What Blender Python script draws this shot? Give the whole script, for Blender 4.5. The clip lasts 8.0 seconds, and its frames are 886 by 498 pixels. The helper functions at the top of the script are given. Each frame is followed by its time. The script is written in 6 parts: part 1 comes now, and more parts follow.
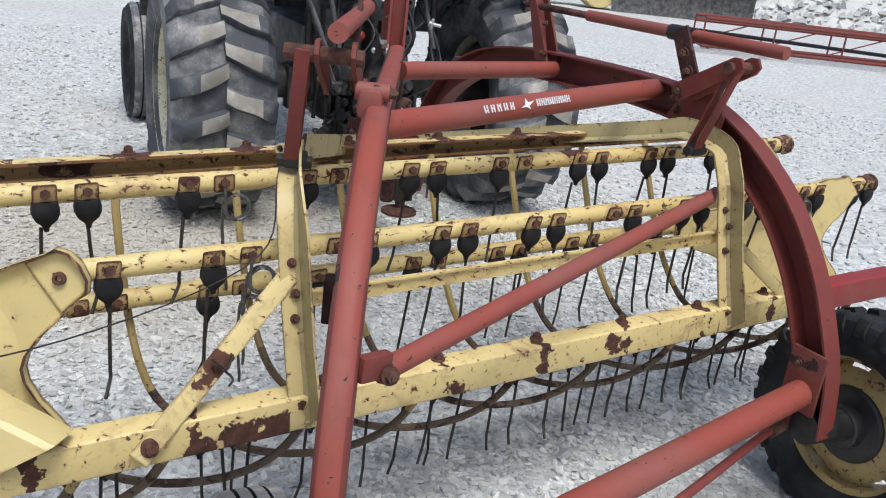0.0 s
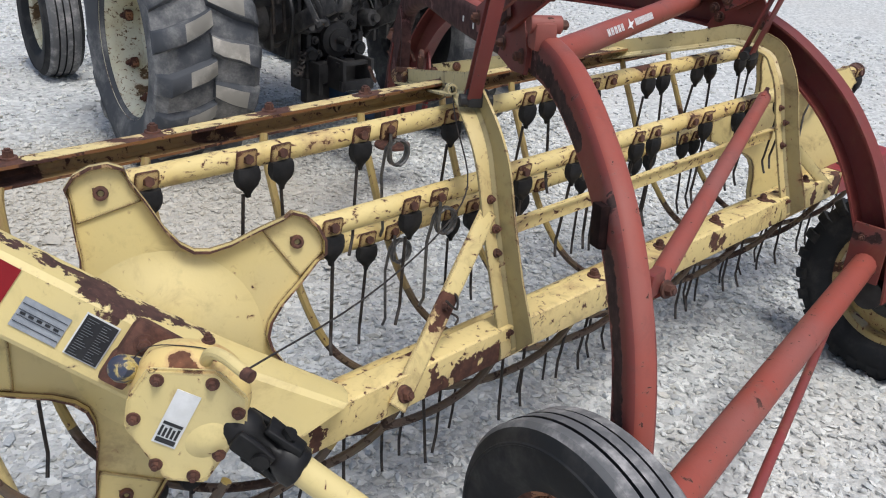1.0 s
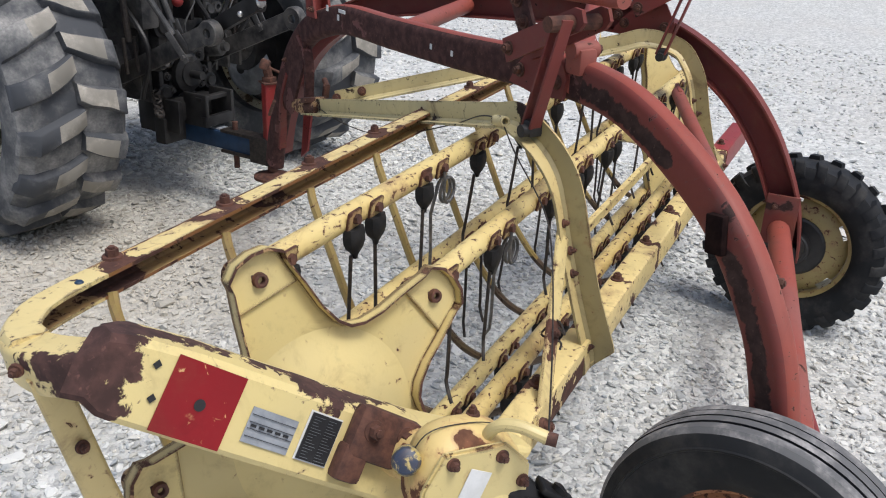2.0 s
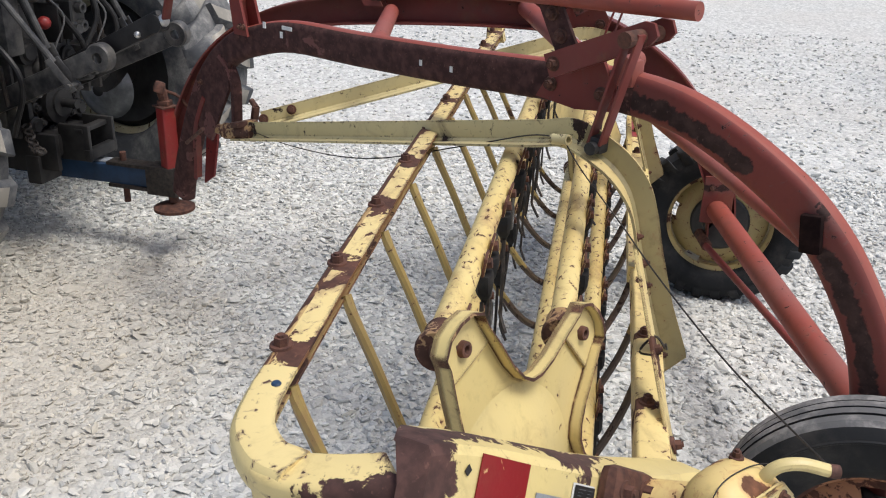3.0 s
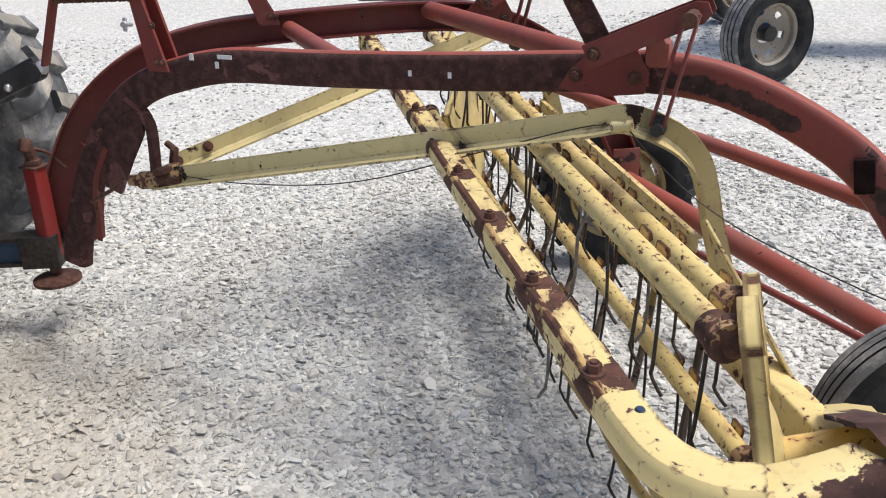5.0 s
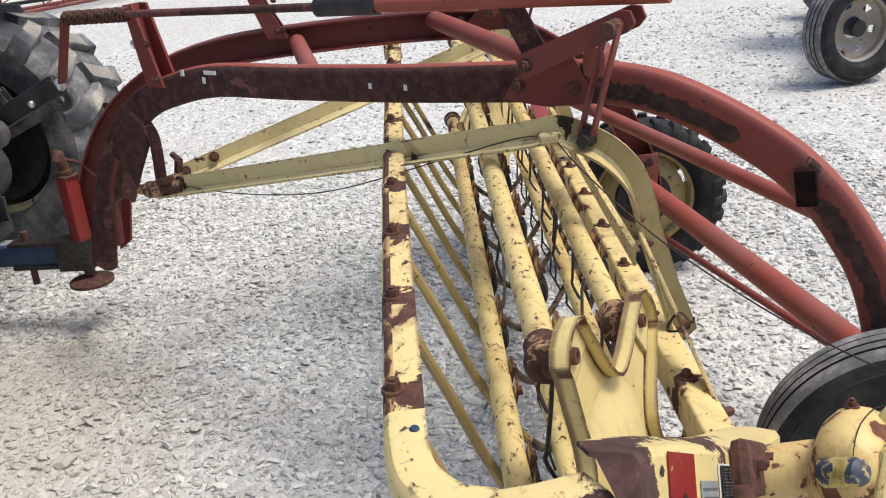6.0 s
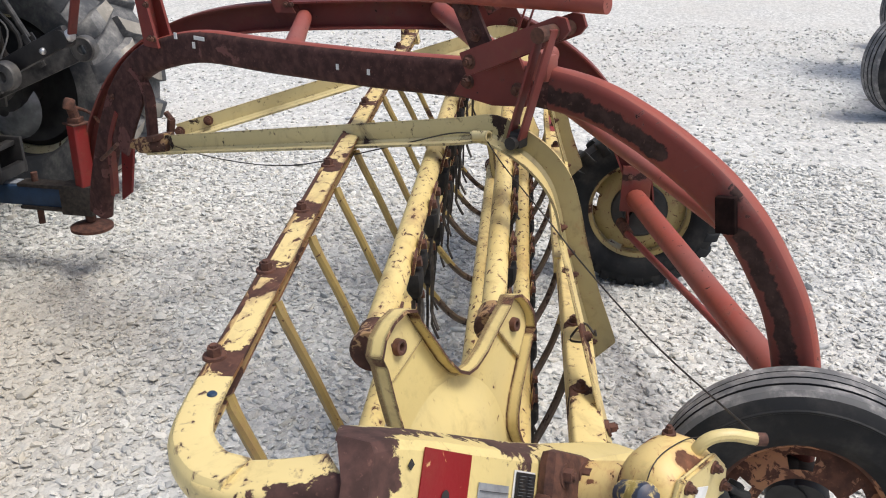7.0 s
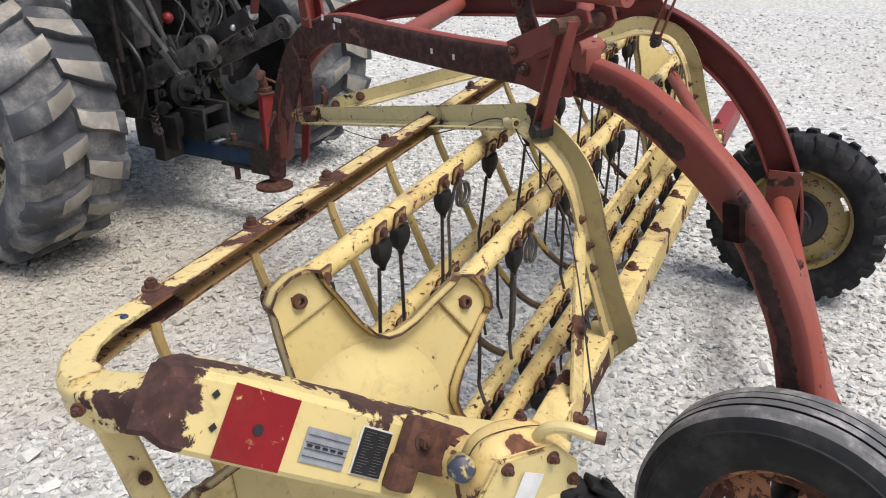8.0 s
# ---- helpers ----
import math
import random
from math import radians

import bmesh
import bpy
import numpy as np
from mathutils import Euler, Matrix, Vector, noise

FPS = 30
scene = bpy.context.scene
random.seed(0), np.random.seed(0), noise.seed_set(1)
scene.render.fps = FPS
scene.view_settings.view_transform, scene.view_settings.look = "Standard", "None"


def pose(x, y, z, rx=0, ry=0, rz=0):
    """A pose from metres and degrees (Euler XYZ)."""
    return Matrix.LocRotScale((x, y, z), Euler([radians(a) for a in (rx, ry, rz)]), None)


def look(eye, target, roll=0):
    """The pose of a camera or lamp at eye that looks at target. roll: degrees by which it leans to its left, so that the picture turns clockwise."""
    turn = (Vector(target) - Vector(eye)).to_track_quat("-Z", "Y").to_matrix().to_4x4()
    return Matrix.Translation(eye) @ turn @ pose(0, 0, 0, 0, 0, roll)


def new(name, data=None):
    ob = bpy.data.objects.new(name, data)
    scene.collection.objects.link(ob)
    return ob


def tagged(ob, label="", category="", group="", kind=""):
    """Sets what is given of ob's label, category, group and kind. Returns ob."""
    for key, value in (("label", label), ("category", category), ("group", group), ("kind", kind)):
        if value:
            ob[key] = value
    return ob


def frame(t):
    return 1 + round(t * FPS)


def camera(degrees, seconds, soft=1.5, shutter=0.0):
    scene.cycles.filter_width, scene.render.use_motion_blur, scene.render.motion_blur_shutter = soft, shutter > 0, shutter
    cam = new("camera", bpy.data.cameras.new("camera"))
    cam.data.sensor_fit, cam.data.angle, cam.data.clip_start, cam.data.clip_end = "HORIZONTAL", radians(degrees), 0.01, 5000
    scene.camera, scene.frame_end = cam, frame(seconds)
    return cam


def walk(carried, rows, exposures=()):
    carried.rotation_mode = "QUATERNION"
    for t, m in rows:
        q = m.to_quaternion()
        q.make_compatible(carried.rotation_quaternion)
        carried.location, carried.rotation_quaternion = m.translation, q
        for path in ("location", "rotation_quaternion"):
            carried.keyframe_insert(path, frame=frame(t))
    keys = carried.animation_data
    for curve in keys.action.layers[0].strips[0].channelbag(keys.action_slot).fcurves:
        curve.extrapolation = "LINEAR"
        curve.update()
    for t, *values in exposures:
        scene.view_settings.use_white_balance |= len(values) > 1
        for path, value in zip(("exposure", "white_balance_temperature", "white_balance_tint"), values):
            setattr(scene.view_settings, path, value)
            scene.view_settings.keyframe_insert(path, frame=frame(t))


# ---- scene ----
cam = camera(52.6, 8.0, soft=1.1)
PATH = [
    (0, (-0.774, -1.567, 1.611), (0.305, -0.037, 0.909), 6.8),
    (0.5, (-1.22, -1.421, 1.62), (-0.032, -0.009, 0.851), 6.6),
    (1, (-1.432, -1.128, 1.58), (-0.109, 0.126, 0.757), 4.1),
    (1.5, (-1.64, -0.811, 1.622), (-0.136, 0.221, 0.802), 3.0),
    (1.7, (-1.761, -0.673, 1.602), (-0.182, 0.25, 0.795), 3.1),
    (2.8, (-1.941, 0.052, 1.659), (-0.154, 0.486, 0.872), 1.2),
    (3, (-1.955, 0.211, 1.645), (-0.148, 0.523, 0.847), 1.9),
    (3.5, (-1.944, 0.574, 1.643), (-0.115, 0.614, 0.835), 1.6),
    (4, (-1.823, 0.817, 1.639), (0.012, 0.751, 0.845), -1.9),
    (4.5, (-1.83, 0.97, 1.628), (-0.005, 0.732, 0.846), -1.8),
    (4.7, (-1.85, 1.068, 1.625), (-0.038, 0.752, 0.84), -0.9),
    (5.8, (-1.938, 0.697, 1.641), (-0.094, 0.612, 0.871), -4.6),
    (6, (-1.947, 0.57, 1.641), (-0.102, 0.56, 0.871), -4.5),
    (6.5, (-1.964, 0.36, 1.649), (-0.129, 0.453, 0.86), -3.4),
    (7, (-1.97, 0.213, 1.642), (-0.138, 0.363, 0.854), 0.5),
    (7.5, (-1.95, -0.012, 1.65), (-0.179, 0.395, 0.815), 0.0),
    (8, (-1.915, -0.422, 1.661), (-0.253, 0.338, 0.85), -1.2),
]
walk(cam, [(t, look(eye, target, roll)) for t, eye, target, roll in PATH],
     [(0, -0.1, 5900, 6.5), (0.5, -0.14, 6000, 7), (1.0, -0.15, 6000, 7), (1.7, -0.12, 6050, 7.5), (2.8, -0.03, 6250, 8), (3.5, 0.0, 6300, 8), (4.5, 0.1, 6400, 8.5), (5.8, 0.1, 6400, 8.5), (6.5, 0.1, 6400, 8.5), (7.5, 0.0, 6400, 8.5), (8, 0.02, 6400, 9)])


# ---- world, sun, exposure ----
world = bpy.data.worlds.new("sky")
scene.world = world
world.use_nodes = True
wn = world.node_tree
sky = wn.nodes.new("ShaderNodeTexSky")
sky.sky_type, sky.sun_disc = "NISHITA", False
sky.sun_elevation, sky.sun_rotation = radians(66), radians(190)
sky.air_density, sky.dust_density, sky.ozone_density = 1.0, 6.0, 1.0
haze = wn.nodes.new("ShaderNodeHueSaturation")
haze.inputs["Saturation"].default_value = 1.12
wn.links.new(sky.outputs["Color"], haze.inputs["Color"])
wn.links.new(haze.outputs["Color"], wn.nodes["Background"].inputs["Color"])
wn.nodes["Background"].inputs["Strength"].default_value = 0.15
sun_data = bpy.data.lights.new("sun", "SUN")
sun_data.energy, sun_data.angle, sun_data.color = 1.9, radians(18), (1.0, 0.99, 0.975)
sun = new("sun", sun_data)
sun.matrix_world = look((0.0, -2.2, 6.0), (0.6, 0.4, 0.0))


# ---- materials ----
def link(nt, a, b):
    nt.links.new(a, b)


def node(nt, kind, **props):
    n = nt.nodes.new(kind)
    for key, value in props.items():
        n.inputs[key.replace("_", " ")].default_value = value
    return n


def noise_tex(nt, vec, scale, detail=4.0, rough=0.55, distort=0.0):
    n = node(nt, "ShaderNodeTexNoise", Scale=scale, Detail=detail, Roughness=rough, Distortion=distort)
    link(nt, vec, n.inputs["Vector"])
    return n.outputs["Fac"]


def ramp(nt, fac, a, b, lo=0.0, hi=1.0):
    n = nt.nodes.new("ShaderNodeMapRange")
    n.interpolation_type = "SMOOTHSTEP"
    for key, value in (("From Min", a), ("From Max", b), ("To Min", lo), ("To Max", hi)):
        n.inputs[key].default_value = value
    link(nt, fac, n.inputs["Value"])
    return n.outputs["Result"]


def mixc(nt, fac, a, b):
    n = nt.nodes.new("ShaderNodeMix")
    n.data_type = "RGBA"
    for sock, value in ((n.inputs[0], fac), (n.inputs[6], a), (n.inputs[7], b)):
        if isinstance(value, (int, float)):
            sock.default_value = value
        elif isinstance(value, tuple):
            sock.default_value = (*value, 1.0)
        else:
            link(nt, value, sock)
    return n.outputs[2]


def math_node(nt, op, a, b=0.0, c=0.0):
    n = nt.nodes.new("ShaderNodeMath")
    n.operation = op
    for sock, value in zip(n.inputs, (a, b, c)):
        if isinstance(value, (int, float)):
            sock.default_value = value
        else:
            link(nt, value, sock)
    return n.outputs[0]


def fresh(name):
    m = bpy.data.materials.new(name)
    m.use_nodes = True
    nt = m.node_tree
    return m, nt, nt.nodes["Principled BSDF"]


def coords(nt):
    tc = nt.nodes.new("ShaderNodeTexCoord")
    info = nt.nodes.new("ShaderNodeObjectInfo")
    add = nt.nodes.new("ShaderNodeVectorMath")
    add.operation = "MULTIPLY_ADD"
    link(nt, info.outputs["Random"], add.inputs[0])
    add.inputs[1].default_value = (7.3, 5.1, 3.7)
    link(nt, tc.outputs["Object"], add.inputs[2])
    return add.outputs[0], tc.outputs["Object"]


def bumped(nt, bsdf, height, strength=0.4, distance=0.003):
    b = node(nt, "ShaderNodeBump", Strength=strength, Distance=distance)
    link(nt, height, b.inputs["Height"])
    link(nt, b.outputs["Normal"], bsdf.inputs["Normal"])


def rusty_paint(name, col, faded, patch=0.62, chips=0.66, rust=(0.115, 0.046, 0.028), patch_scale=7.0, rough=0.42, spots=None, streak=(1.0, 1.0, 1.0), worn=0.0, blobs=(), dirt=0.5, stain=(0.2, 0.11, 0.05), grain=48.0, ragged=0.13):
    """Old paint over steel, with broad rust patches and small chips; spots: (first x, pitch, radius) of rust round a row of bolts;
    worn: how far rust eats in from the edges; blobs: (x, y, z, radius) of single rust patches; dirt: how much brown film lies on it."""
    m, nt, bsdf = fresh(name)
    vec, plain = coords(nt)
    scaled = nt.nodes.new("ShaderNodeVectorMath")
    scaled.operation = "MULTIPLY"
    link(nt, vec, scaled.inputs[0])
    scaled.inputs[1].default_value = streak
    v = scaled.outputs[0]
    broad = noise_tex(nt, v, patch_scale, 7.0, 0.62, 0.4)
    small = noise_tex(nt, v, grain, 5.0, 0.6, 0.6)
    film = noise_tex(nt, v, 11.0, 6.0, 0.7, 0.5)
    if worn:
        bev = nt.nodes.new("ShaderNodeBevel")
        bev.samples = 4
        bev.inputs["Radius"].default_value = 0.011
        geo = nt.nodes.new("ShaderNodeNewGeometry")
        dot = nt.nodes.new("ShaderNodeVectorMath")
        dot.operation = "DOT_PRODUCT"
        link(nt, bev.outputs["Normal"], dot.inputs[0])
        link(nt, geo.outputs["Normal"], dot.inputs[1])
        edge = ramp(nt, dot.outputs["Value"], 0.99, 0.86)
        broad = math_node(nt, "MULTIPLY_ADD", edge, 0.16 * worn, broad)
        small = math_node(nt, "MULTIPLY_ADD", edge, 0.13 * worn, small)
        film = math_node(nt, "MULTIPLY_ADD", edge, 0.2 * worn, film)
    mask = math_node(nt, "MAXIMUM", ramp(nt, broad, patch, patch + 0.025), ramp(nt, small, chips, chips + 0.03))
    if blobs:
        wobble = math_node(nt, "MULTIPLY", math_node(nt, "SUBTRACT", noise_tex(nt, plain, 26.0, 6.0, 0.65, 0.3), 0.5), ragged)
        for bx, by, bz, br in blobs:
            away = nt.nodes.new("ShaderNodeVectorMath")
            away.operation = "DISTANCE"
            link(nt, plain, away.inputs[0])
            away.inputs[1].default_value = (bx, by, bz)
            near = math_node(nt, "ADD", away.outputs["Value"], wobble)
            mask = math_node(nt, "MAXIMUM", mask, ramp(nt, near, br + 0.002, br - 0.005))
    if spots:
        sep = nt.nodes.new("ShaderNodeSeparateXYZ")
        link(nt, plain, sep.inputs[0])
        x0, pitch, radius = spots
        s = math_node(nt, "ADD", sep.outputs[0], pitch / 2 - x0 + 40 * pitch)
        s = math_node(nt, "ABSOLUTE", math_node(nt, "SUBTRACT", math_node(nt, "MODULO", s, pitch), pitch / 2))
        wob = math_node(nt, "MULTIPLY", math_node(nt, "SUBTRACT", noise_tex(nt, plain, 22.0, 5.0, 0.6), 0.5), 0.22)
        mask = math_node(nt, "MAXIMUM", mask, ramp(nt, math_node(nt, "ADD", s, wob), radius, radius - 0.006))
    tint = mixc(nt, ramp(nt, noise_tex(nt, vec, 2.6, 5.0), 0.35, 0.7), col, faded)
    grime = noise_tex(nt, vec, 15.0, 6.0, 0.7)
    tint = mixc(nt, ramp(nt, grime, 0.55, 0.85, 0.0, 0.55), tint, tuple(0.45 * c for c in faded))
    tint = mixc(nt, ramp(nt, film, 0.5, 0.8, 0.0, dirt), tint, stain)
    halo = math_node(nt, "MAXIMUM", ramp(nt, broad, patch - 0.07, patch + 0.005, 0.0, 0.6), ramp(nt, small, chips - 0.07, chips + 0.005, 0.0, 0.55))
    tint = mixc(nt, halo, tint, tuple(0.3 * c + 1.5 * r for c, r in zip(col, rust)))
    brown = mixc(nt, ramp(nt, noise_tex(nt, vec, 36.0, 5.0), 0.35, 0.7), tuple(0.5 * c for c in rust), rust)
    brown = mixc(nt, ramp(nt, noise_tex(nt, vec, 110.0, 3.0), 0.6, 0.75, 0.0, 0.5), brown, tuple(min(1, 2.2 * c) for c in rust))
    link(nt, mixc(nt, mask, tint, brown), bsdf.inputs["Base Color"])
    link(nt, math_node(nt, "ADD", ramp(nt, mask, 0.0, 1.0, rough, 0.86), math_node(nt, "MULTIPLY", grime, 0.12)), bsdf.inputs["Roughness"])
    height = math_node(nt, "SUBTRACT", math_node(nt, "MULTIPLY", noise_tex(nt, vec, 140.0, 3.0), 0.3), mask)
    bumped(nt, bsdf, height, 0.35, 0.002)
    return m


def rough_metal(name, a, b, scale=30.0, rough=0.75, metal=0.0, gloss=0.5):
    m, nt, bsdf = fresh(name)
    bsdf.inputs["Specular IOR Level"].default_value = gloss
    vec, plain = coords(nt)
    n1 = noise_tex(nt, vec, scale, 6.0, 0.65)
    link(nt, mixc(nt, ramp(nt, n1, 0.3, 0.7), a, b), bsdf.inputs["Base Color"])
    bsdf.inputs["Metallic"].default_value = metal
    link(nt, ramp(nt, noise_tex(nt, vec, scale * 0.4, 4.0), 0.3, 0.7, rough - 0.12, min(1.0, rough + 0.12)), bsdf.inputs["Roughness"])
    bumped(nt, bsdf, n1, 0.35, 0.002)
    return m


def rubber(name, base, dust, amount=0.5, scale=6.0):
    m, nt, bsdf = fresh(name)
    vec, plain = coords(nt)
    d = math_node(nt, "MULTIPLY", ramp(nt, noise_tex(nt, vec, scale, 6.0, 0.65), 0.42, 0.75), amount)
    fine = noise_tex(nt, vec, 90.0, 4.0)
    link(nt, mixc(nt, math_node(nt, "MULTIPLY", d, ramp(nt, fine, 0.2, 0.8, 0.6, 1.1)), base, dust), bsdf.inputs["Base Color"])
    bsdf.inputs["Roughness"].default_value = 0.72
    bsdf.inputs["Specular IOR Level"].default_value = 0.35
    bumped(nt, bsdf, fine, 0.25, 0.0015)
    return m


YEL, YEL_F = (0.69, 0.555, 0.24), (0.65, 0.53, 0.26)
M_YEL = rusty_paint("yellow_paint", YEL, YEL_F, 0.64, 0.665, worn=1.0)
M_YEL_CLEAN = rusty_paint("yellow_paint_sound", (0.68, 0.55, 0.235), (0.62, 0.51, 0.24), 0.70, 0.70, rough=0.36, worn=0.8, dirt=0.4)
M_YEL_BAR = rusty_paint("yellow_bar_paint", YEL, (0.62, 0.46, 0.17), 0.635, 0.605, streak=(0.6, 1.0, 1.0), dirt=0.95, grain=70.0, stain=(0.30, 0.165, 0.05))
M_YEL_FRONT = rusty_paint("yellow_rail_paint", (0.74, 0.60, 0.28), (0.70, 0.55, 0.23), 0.58, 0.595, rust=(0.11, 0.046, 0.03), patch_scale=9.0, spots=(-0.822, 0.3135, 0.045), streak=(0.6, 1.0, 1.0), worn=0.9)
M_YEL_BEAM = rusty_paint("yellow_beam_paint", (0.74, 0.58, 0.25), YEL, 0.62, 0.63, patch_scale=6.0, spots=(-0.24, 0.3135, 0.012), worn=0.8, blobs=[(-0.13, 0.0, 0.49, 0.06), (-0.04, 0.0, 0.5, 0.055), (-0.22, 0.0, 0.48, 0.04), (0.42, 0.0, 0.5, 0.025), (0.95, 0.0, 0.53, 0.03), (1.82, 0.0, 0.54, 0.05)])
M_YEL_ARM = rusty_paint("faded_yellow_paint", (0.63, 0.535, 0.275), (0.58, 0.50, 0.265), 0.70, 0.67, worn=0.7, dirt=0.4, rust=(0.05, 0.026, 0.02), blobs=[(0.045, 0.20, 1.07, 0.038), (0.075, 0.255, 1.095, 0.030), (1.4, 0.22, 1.08, 0.04), (0.98, 1.44, 0.74, 0.028), (1.15, 1.4, 0.76, 0.026)])
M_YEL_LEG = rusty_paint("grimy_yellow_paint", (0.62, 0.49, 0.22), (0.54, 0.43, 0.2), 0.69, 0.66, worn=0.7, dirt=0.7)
M_YEL_SHADE = rusty_paint("shaded_yellow_paint", (0.36, 0.30, 0.14), (0.27, 0.22, 0.11), 0.70, 0.67, worn=0.6, dirt=0.9, stain=(0.14, 0.10, 0.05))
M_YEL_ROD = rusty_paint("yellow_rod_paint", (0.36, 0.265, 0.085), (0.24, 0.17, 0.07), 0.66, 0.64, rust=(0.10, 0.05, 0.03), dirt=0.6)
M_YEL_BOX = rusty_paint("yellow_gearbox_paint", (0.70, 0.52, 0.19), (0.62, 0.47, 0.2), 0.57, 0.62, rust=(0.19, 0.08, 0.04), patch_scale=10.0, worn=1.9, dirt=1.0, stain=(0.42, 0.21, 0.09))
M_RED = rusty_paint("red_paint", (0.185, 0.038, 0.032), (0.15, 0.045, 0.038), 0.64, 0.68, rust=(0.06, 0.032, 0.028), patch_scale=4.0, rough=0.5)
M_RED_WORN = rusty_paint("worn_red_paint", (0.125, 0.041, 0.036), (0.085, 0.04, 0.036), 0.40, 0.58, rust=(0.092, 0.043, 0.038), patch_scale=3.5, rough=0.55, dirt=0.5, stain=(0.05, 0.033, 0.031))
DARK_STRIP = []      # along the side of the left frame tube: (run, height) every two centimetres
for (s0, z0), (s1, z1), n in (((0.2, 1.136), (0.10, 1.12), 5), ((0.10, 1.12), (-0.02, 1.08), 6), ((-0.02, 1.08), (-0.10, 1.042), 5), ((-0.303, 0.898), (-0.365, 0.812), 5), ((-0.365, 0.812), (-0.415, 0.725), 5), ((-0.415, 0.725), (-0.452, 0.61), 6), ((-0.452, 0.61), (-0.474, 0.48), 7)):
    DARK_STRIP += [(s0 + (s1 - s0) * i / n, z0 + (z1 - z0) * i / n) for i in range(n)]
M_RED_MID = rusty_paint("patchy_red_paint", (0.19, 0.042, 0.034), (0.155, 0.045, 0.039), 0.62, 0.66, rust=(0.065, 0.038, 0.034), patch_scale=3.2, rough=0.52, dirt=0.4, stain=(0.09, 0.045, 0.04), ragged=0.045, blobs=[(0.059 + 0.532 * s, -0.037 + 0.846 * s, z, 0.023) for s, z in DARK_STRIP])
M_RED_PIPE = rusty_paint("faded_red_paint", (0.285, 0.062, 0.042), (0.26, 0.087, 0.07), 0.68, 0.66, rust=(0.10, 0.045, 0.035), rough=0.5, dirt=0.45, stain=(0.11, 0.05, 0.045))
M_RED_BRIGHT = rusty_paint("bright_red_paint", (0.27, 0.022, 0.021), (0.23, 0.03, 0.027), 0.66, 0.66, rough=0.4)
M_RED_DEEP = rusty_paint("deep_red_paint", (0.23, 0.022, 0.022), (0.17, 0.028, 0.026), 0.62, 0.62, rust=(0.06, 0.025, 0.022), rough=0.5)
M_COLLAR = rusty_paint("rusted_collar_paint", (0.42, 0.28, 0.12), (0.3, 0.18, 0.08), 0.47, 0.52, rust=(0.11, 0.05, 0.035), patch_scale=14.0)
M_RED_ROD = rusty_paint("dull_red_paint", (0.22, 0.035, 0.032), (0.19, 0.042, 0.038), 0.66, 0.66, rough=0.5)
M_RUST = rough_metal("rusty_steel", (0.05, 0.022, 0.016), (0.13, 0.055, 0.035), 45.0, 0.85)
M_RUST_SHADE = rusty_paint("rusty_shade_paint", (0.46, 0.33, 0.15), (0.30, 0.185, 0.085), 0.58, 0.60, rust=(0.085, 0.04, 0.03), patch_scale=6.0, dirt=0.6, stain=(0.3, 0.2, 0.09))
M_STEEL = rough_metal("dark_spring_steel", (0.022, 0.02, 0.019), (0.06, 0.048, 0.04), 60.0, 0.6, 0.4)
M_WIRE = rough_metal("grey_wire", (0.10, 0.10, 0.10), (0.2, 0.19, 0.18), 60.0, 0.5, 0.6)
M_CHROME = rough_metal("worn_bright_steel", (0.45, 0.45, 0.45), (0.65, 0.65, 0.64), 40.0, 0.38, 0.75)
M_CHROME_DULL = rough_metal("dull_bright_steel", (0.10, 0.11, 0.12), (0.30, 0.31, 0.33), 6.0, 0.45, 0.6)
M_IRON = rough_metal("dusty_dark_iron", (0.03, 0.03, 0.032), (0.11, 0.105, 0.10), 14.0, 0.5, 0.3)
M_CLAMP = rough_metal("brown_black_steel", (0.008, 0.004, 0.004), (0.022, 0.011, 0.010), 30.0, 0.9, gloss=0.1)
M_BLACK = rough_metal("black_rubber_mount", (0.009, 0.009, 0.010), (0.024, 0.023, 0.023), 25.0, 0.7, gloss=0.25)
M_GREASE = rough_metal("greasy_black_steel", (0.007, 0.007, 0.008), (0.034, 0.032, 0.031), 9.0, 0.5, gloss=0.45)
M_JOINT = rough_metal("matt_black_grease", (0.004, 0.004, 0.004), (0.014, 0.013, 0.013), 20.0, 0.55, gloss=0.3)
M_OLIVE = rough_metal("olive_grey_casting", (0.10, 0.095, 0.065), (0.22, 0.205, 0.15), 8.0, 0.7)
M_DARK = rough_metal("dark_tractor_steel", (0.020, 0.020, 0.023), (0.125, 0.118, 0.108), 11.0, 0.48, gloss=0.45)
M_TYRE = rubber("tyre_rubber", (0.008, 0.009, 0.011), (0.075, 0.07, 0.064), 0.55, 9.0)
M_TYRE_DUSTY = rubber("dusty_tyre_rubber", (0.06, 0.064, 0.072), (0.36, 0.35, 0.33), 1.0, 4.0)
M_TREAD = rubber("worn_tread_rubber", (0.12, 0.12, 0.122), (0.42, 0.40, 0.385), 1.0, 14.0)
M_LUG = rubber("dusty_lug_rubber", (0.24, 0.225, 0.195), (0.52, 0.475, 0.41), 1.0, 7.0)
M_RIM = rusty_paint("cream_rim_paint", (0.37, 0.285, 0.11), (0.28, 0.22, 0.10), 0.58, 0.61)
M_RIM_PALE = rusty_paint("pale_rim_paint", (0.62, 0.62, 0.50), (0.55, 0.50, 0.30), 0.58, 0.6, rust=(0.16, 0.10, 0.05))
M_RIM_BROWN = rusty_paint("rusty_rim_paint", (0.34, 0.15, 0.06), (0.25, 0.12, 0.06), 0.5, 0.55)
M_RIM_GREY = rusty_paint("dusty_rim_paint", (0.36, 0.33, 0.29), (0.28, 0.25, 0.2), 0.6, 0.64, rust=(0.14, 0.09, 0.05))
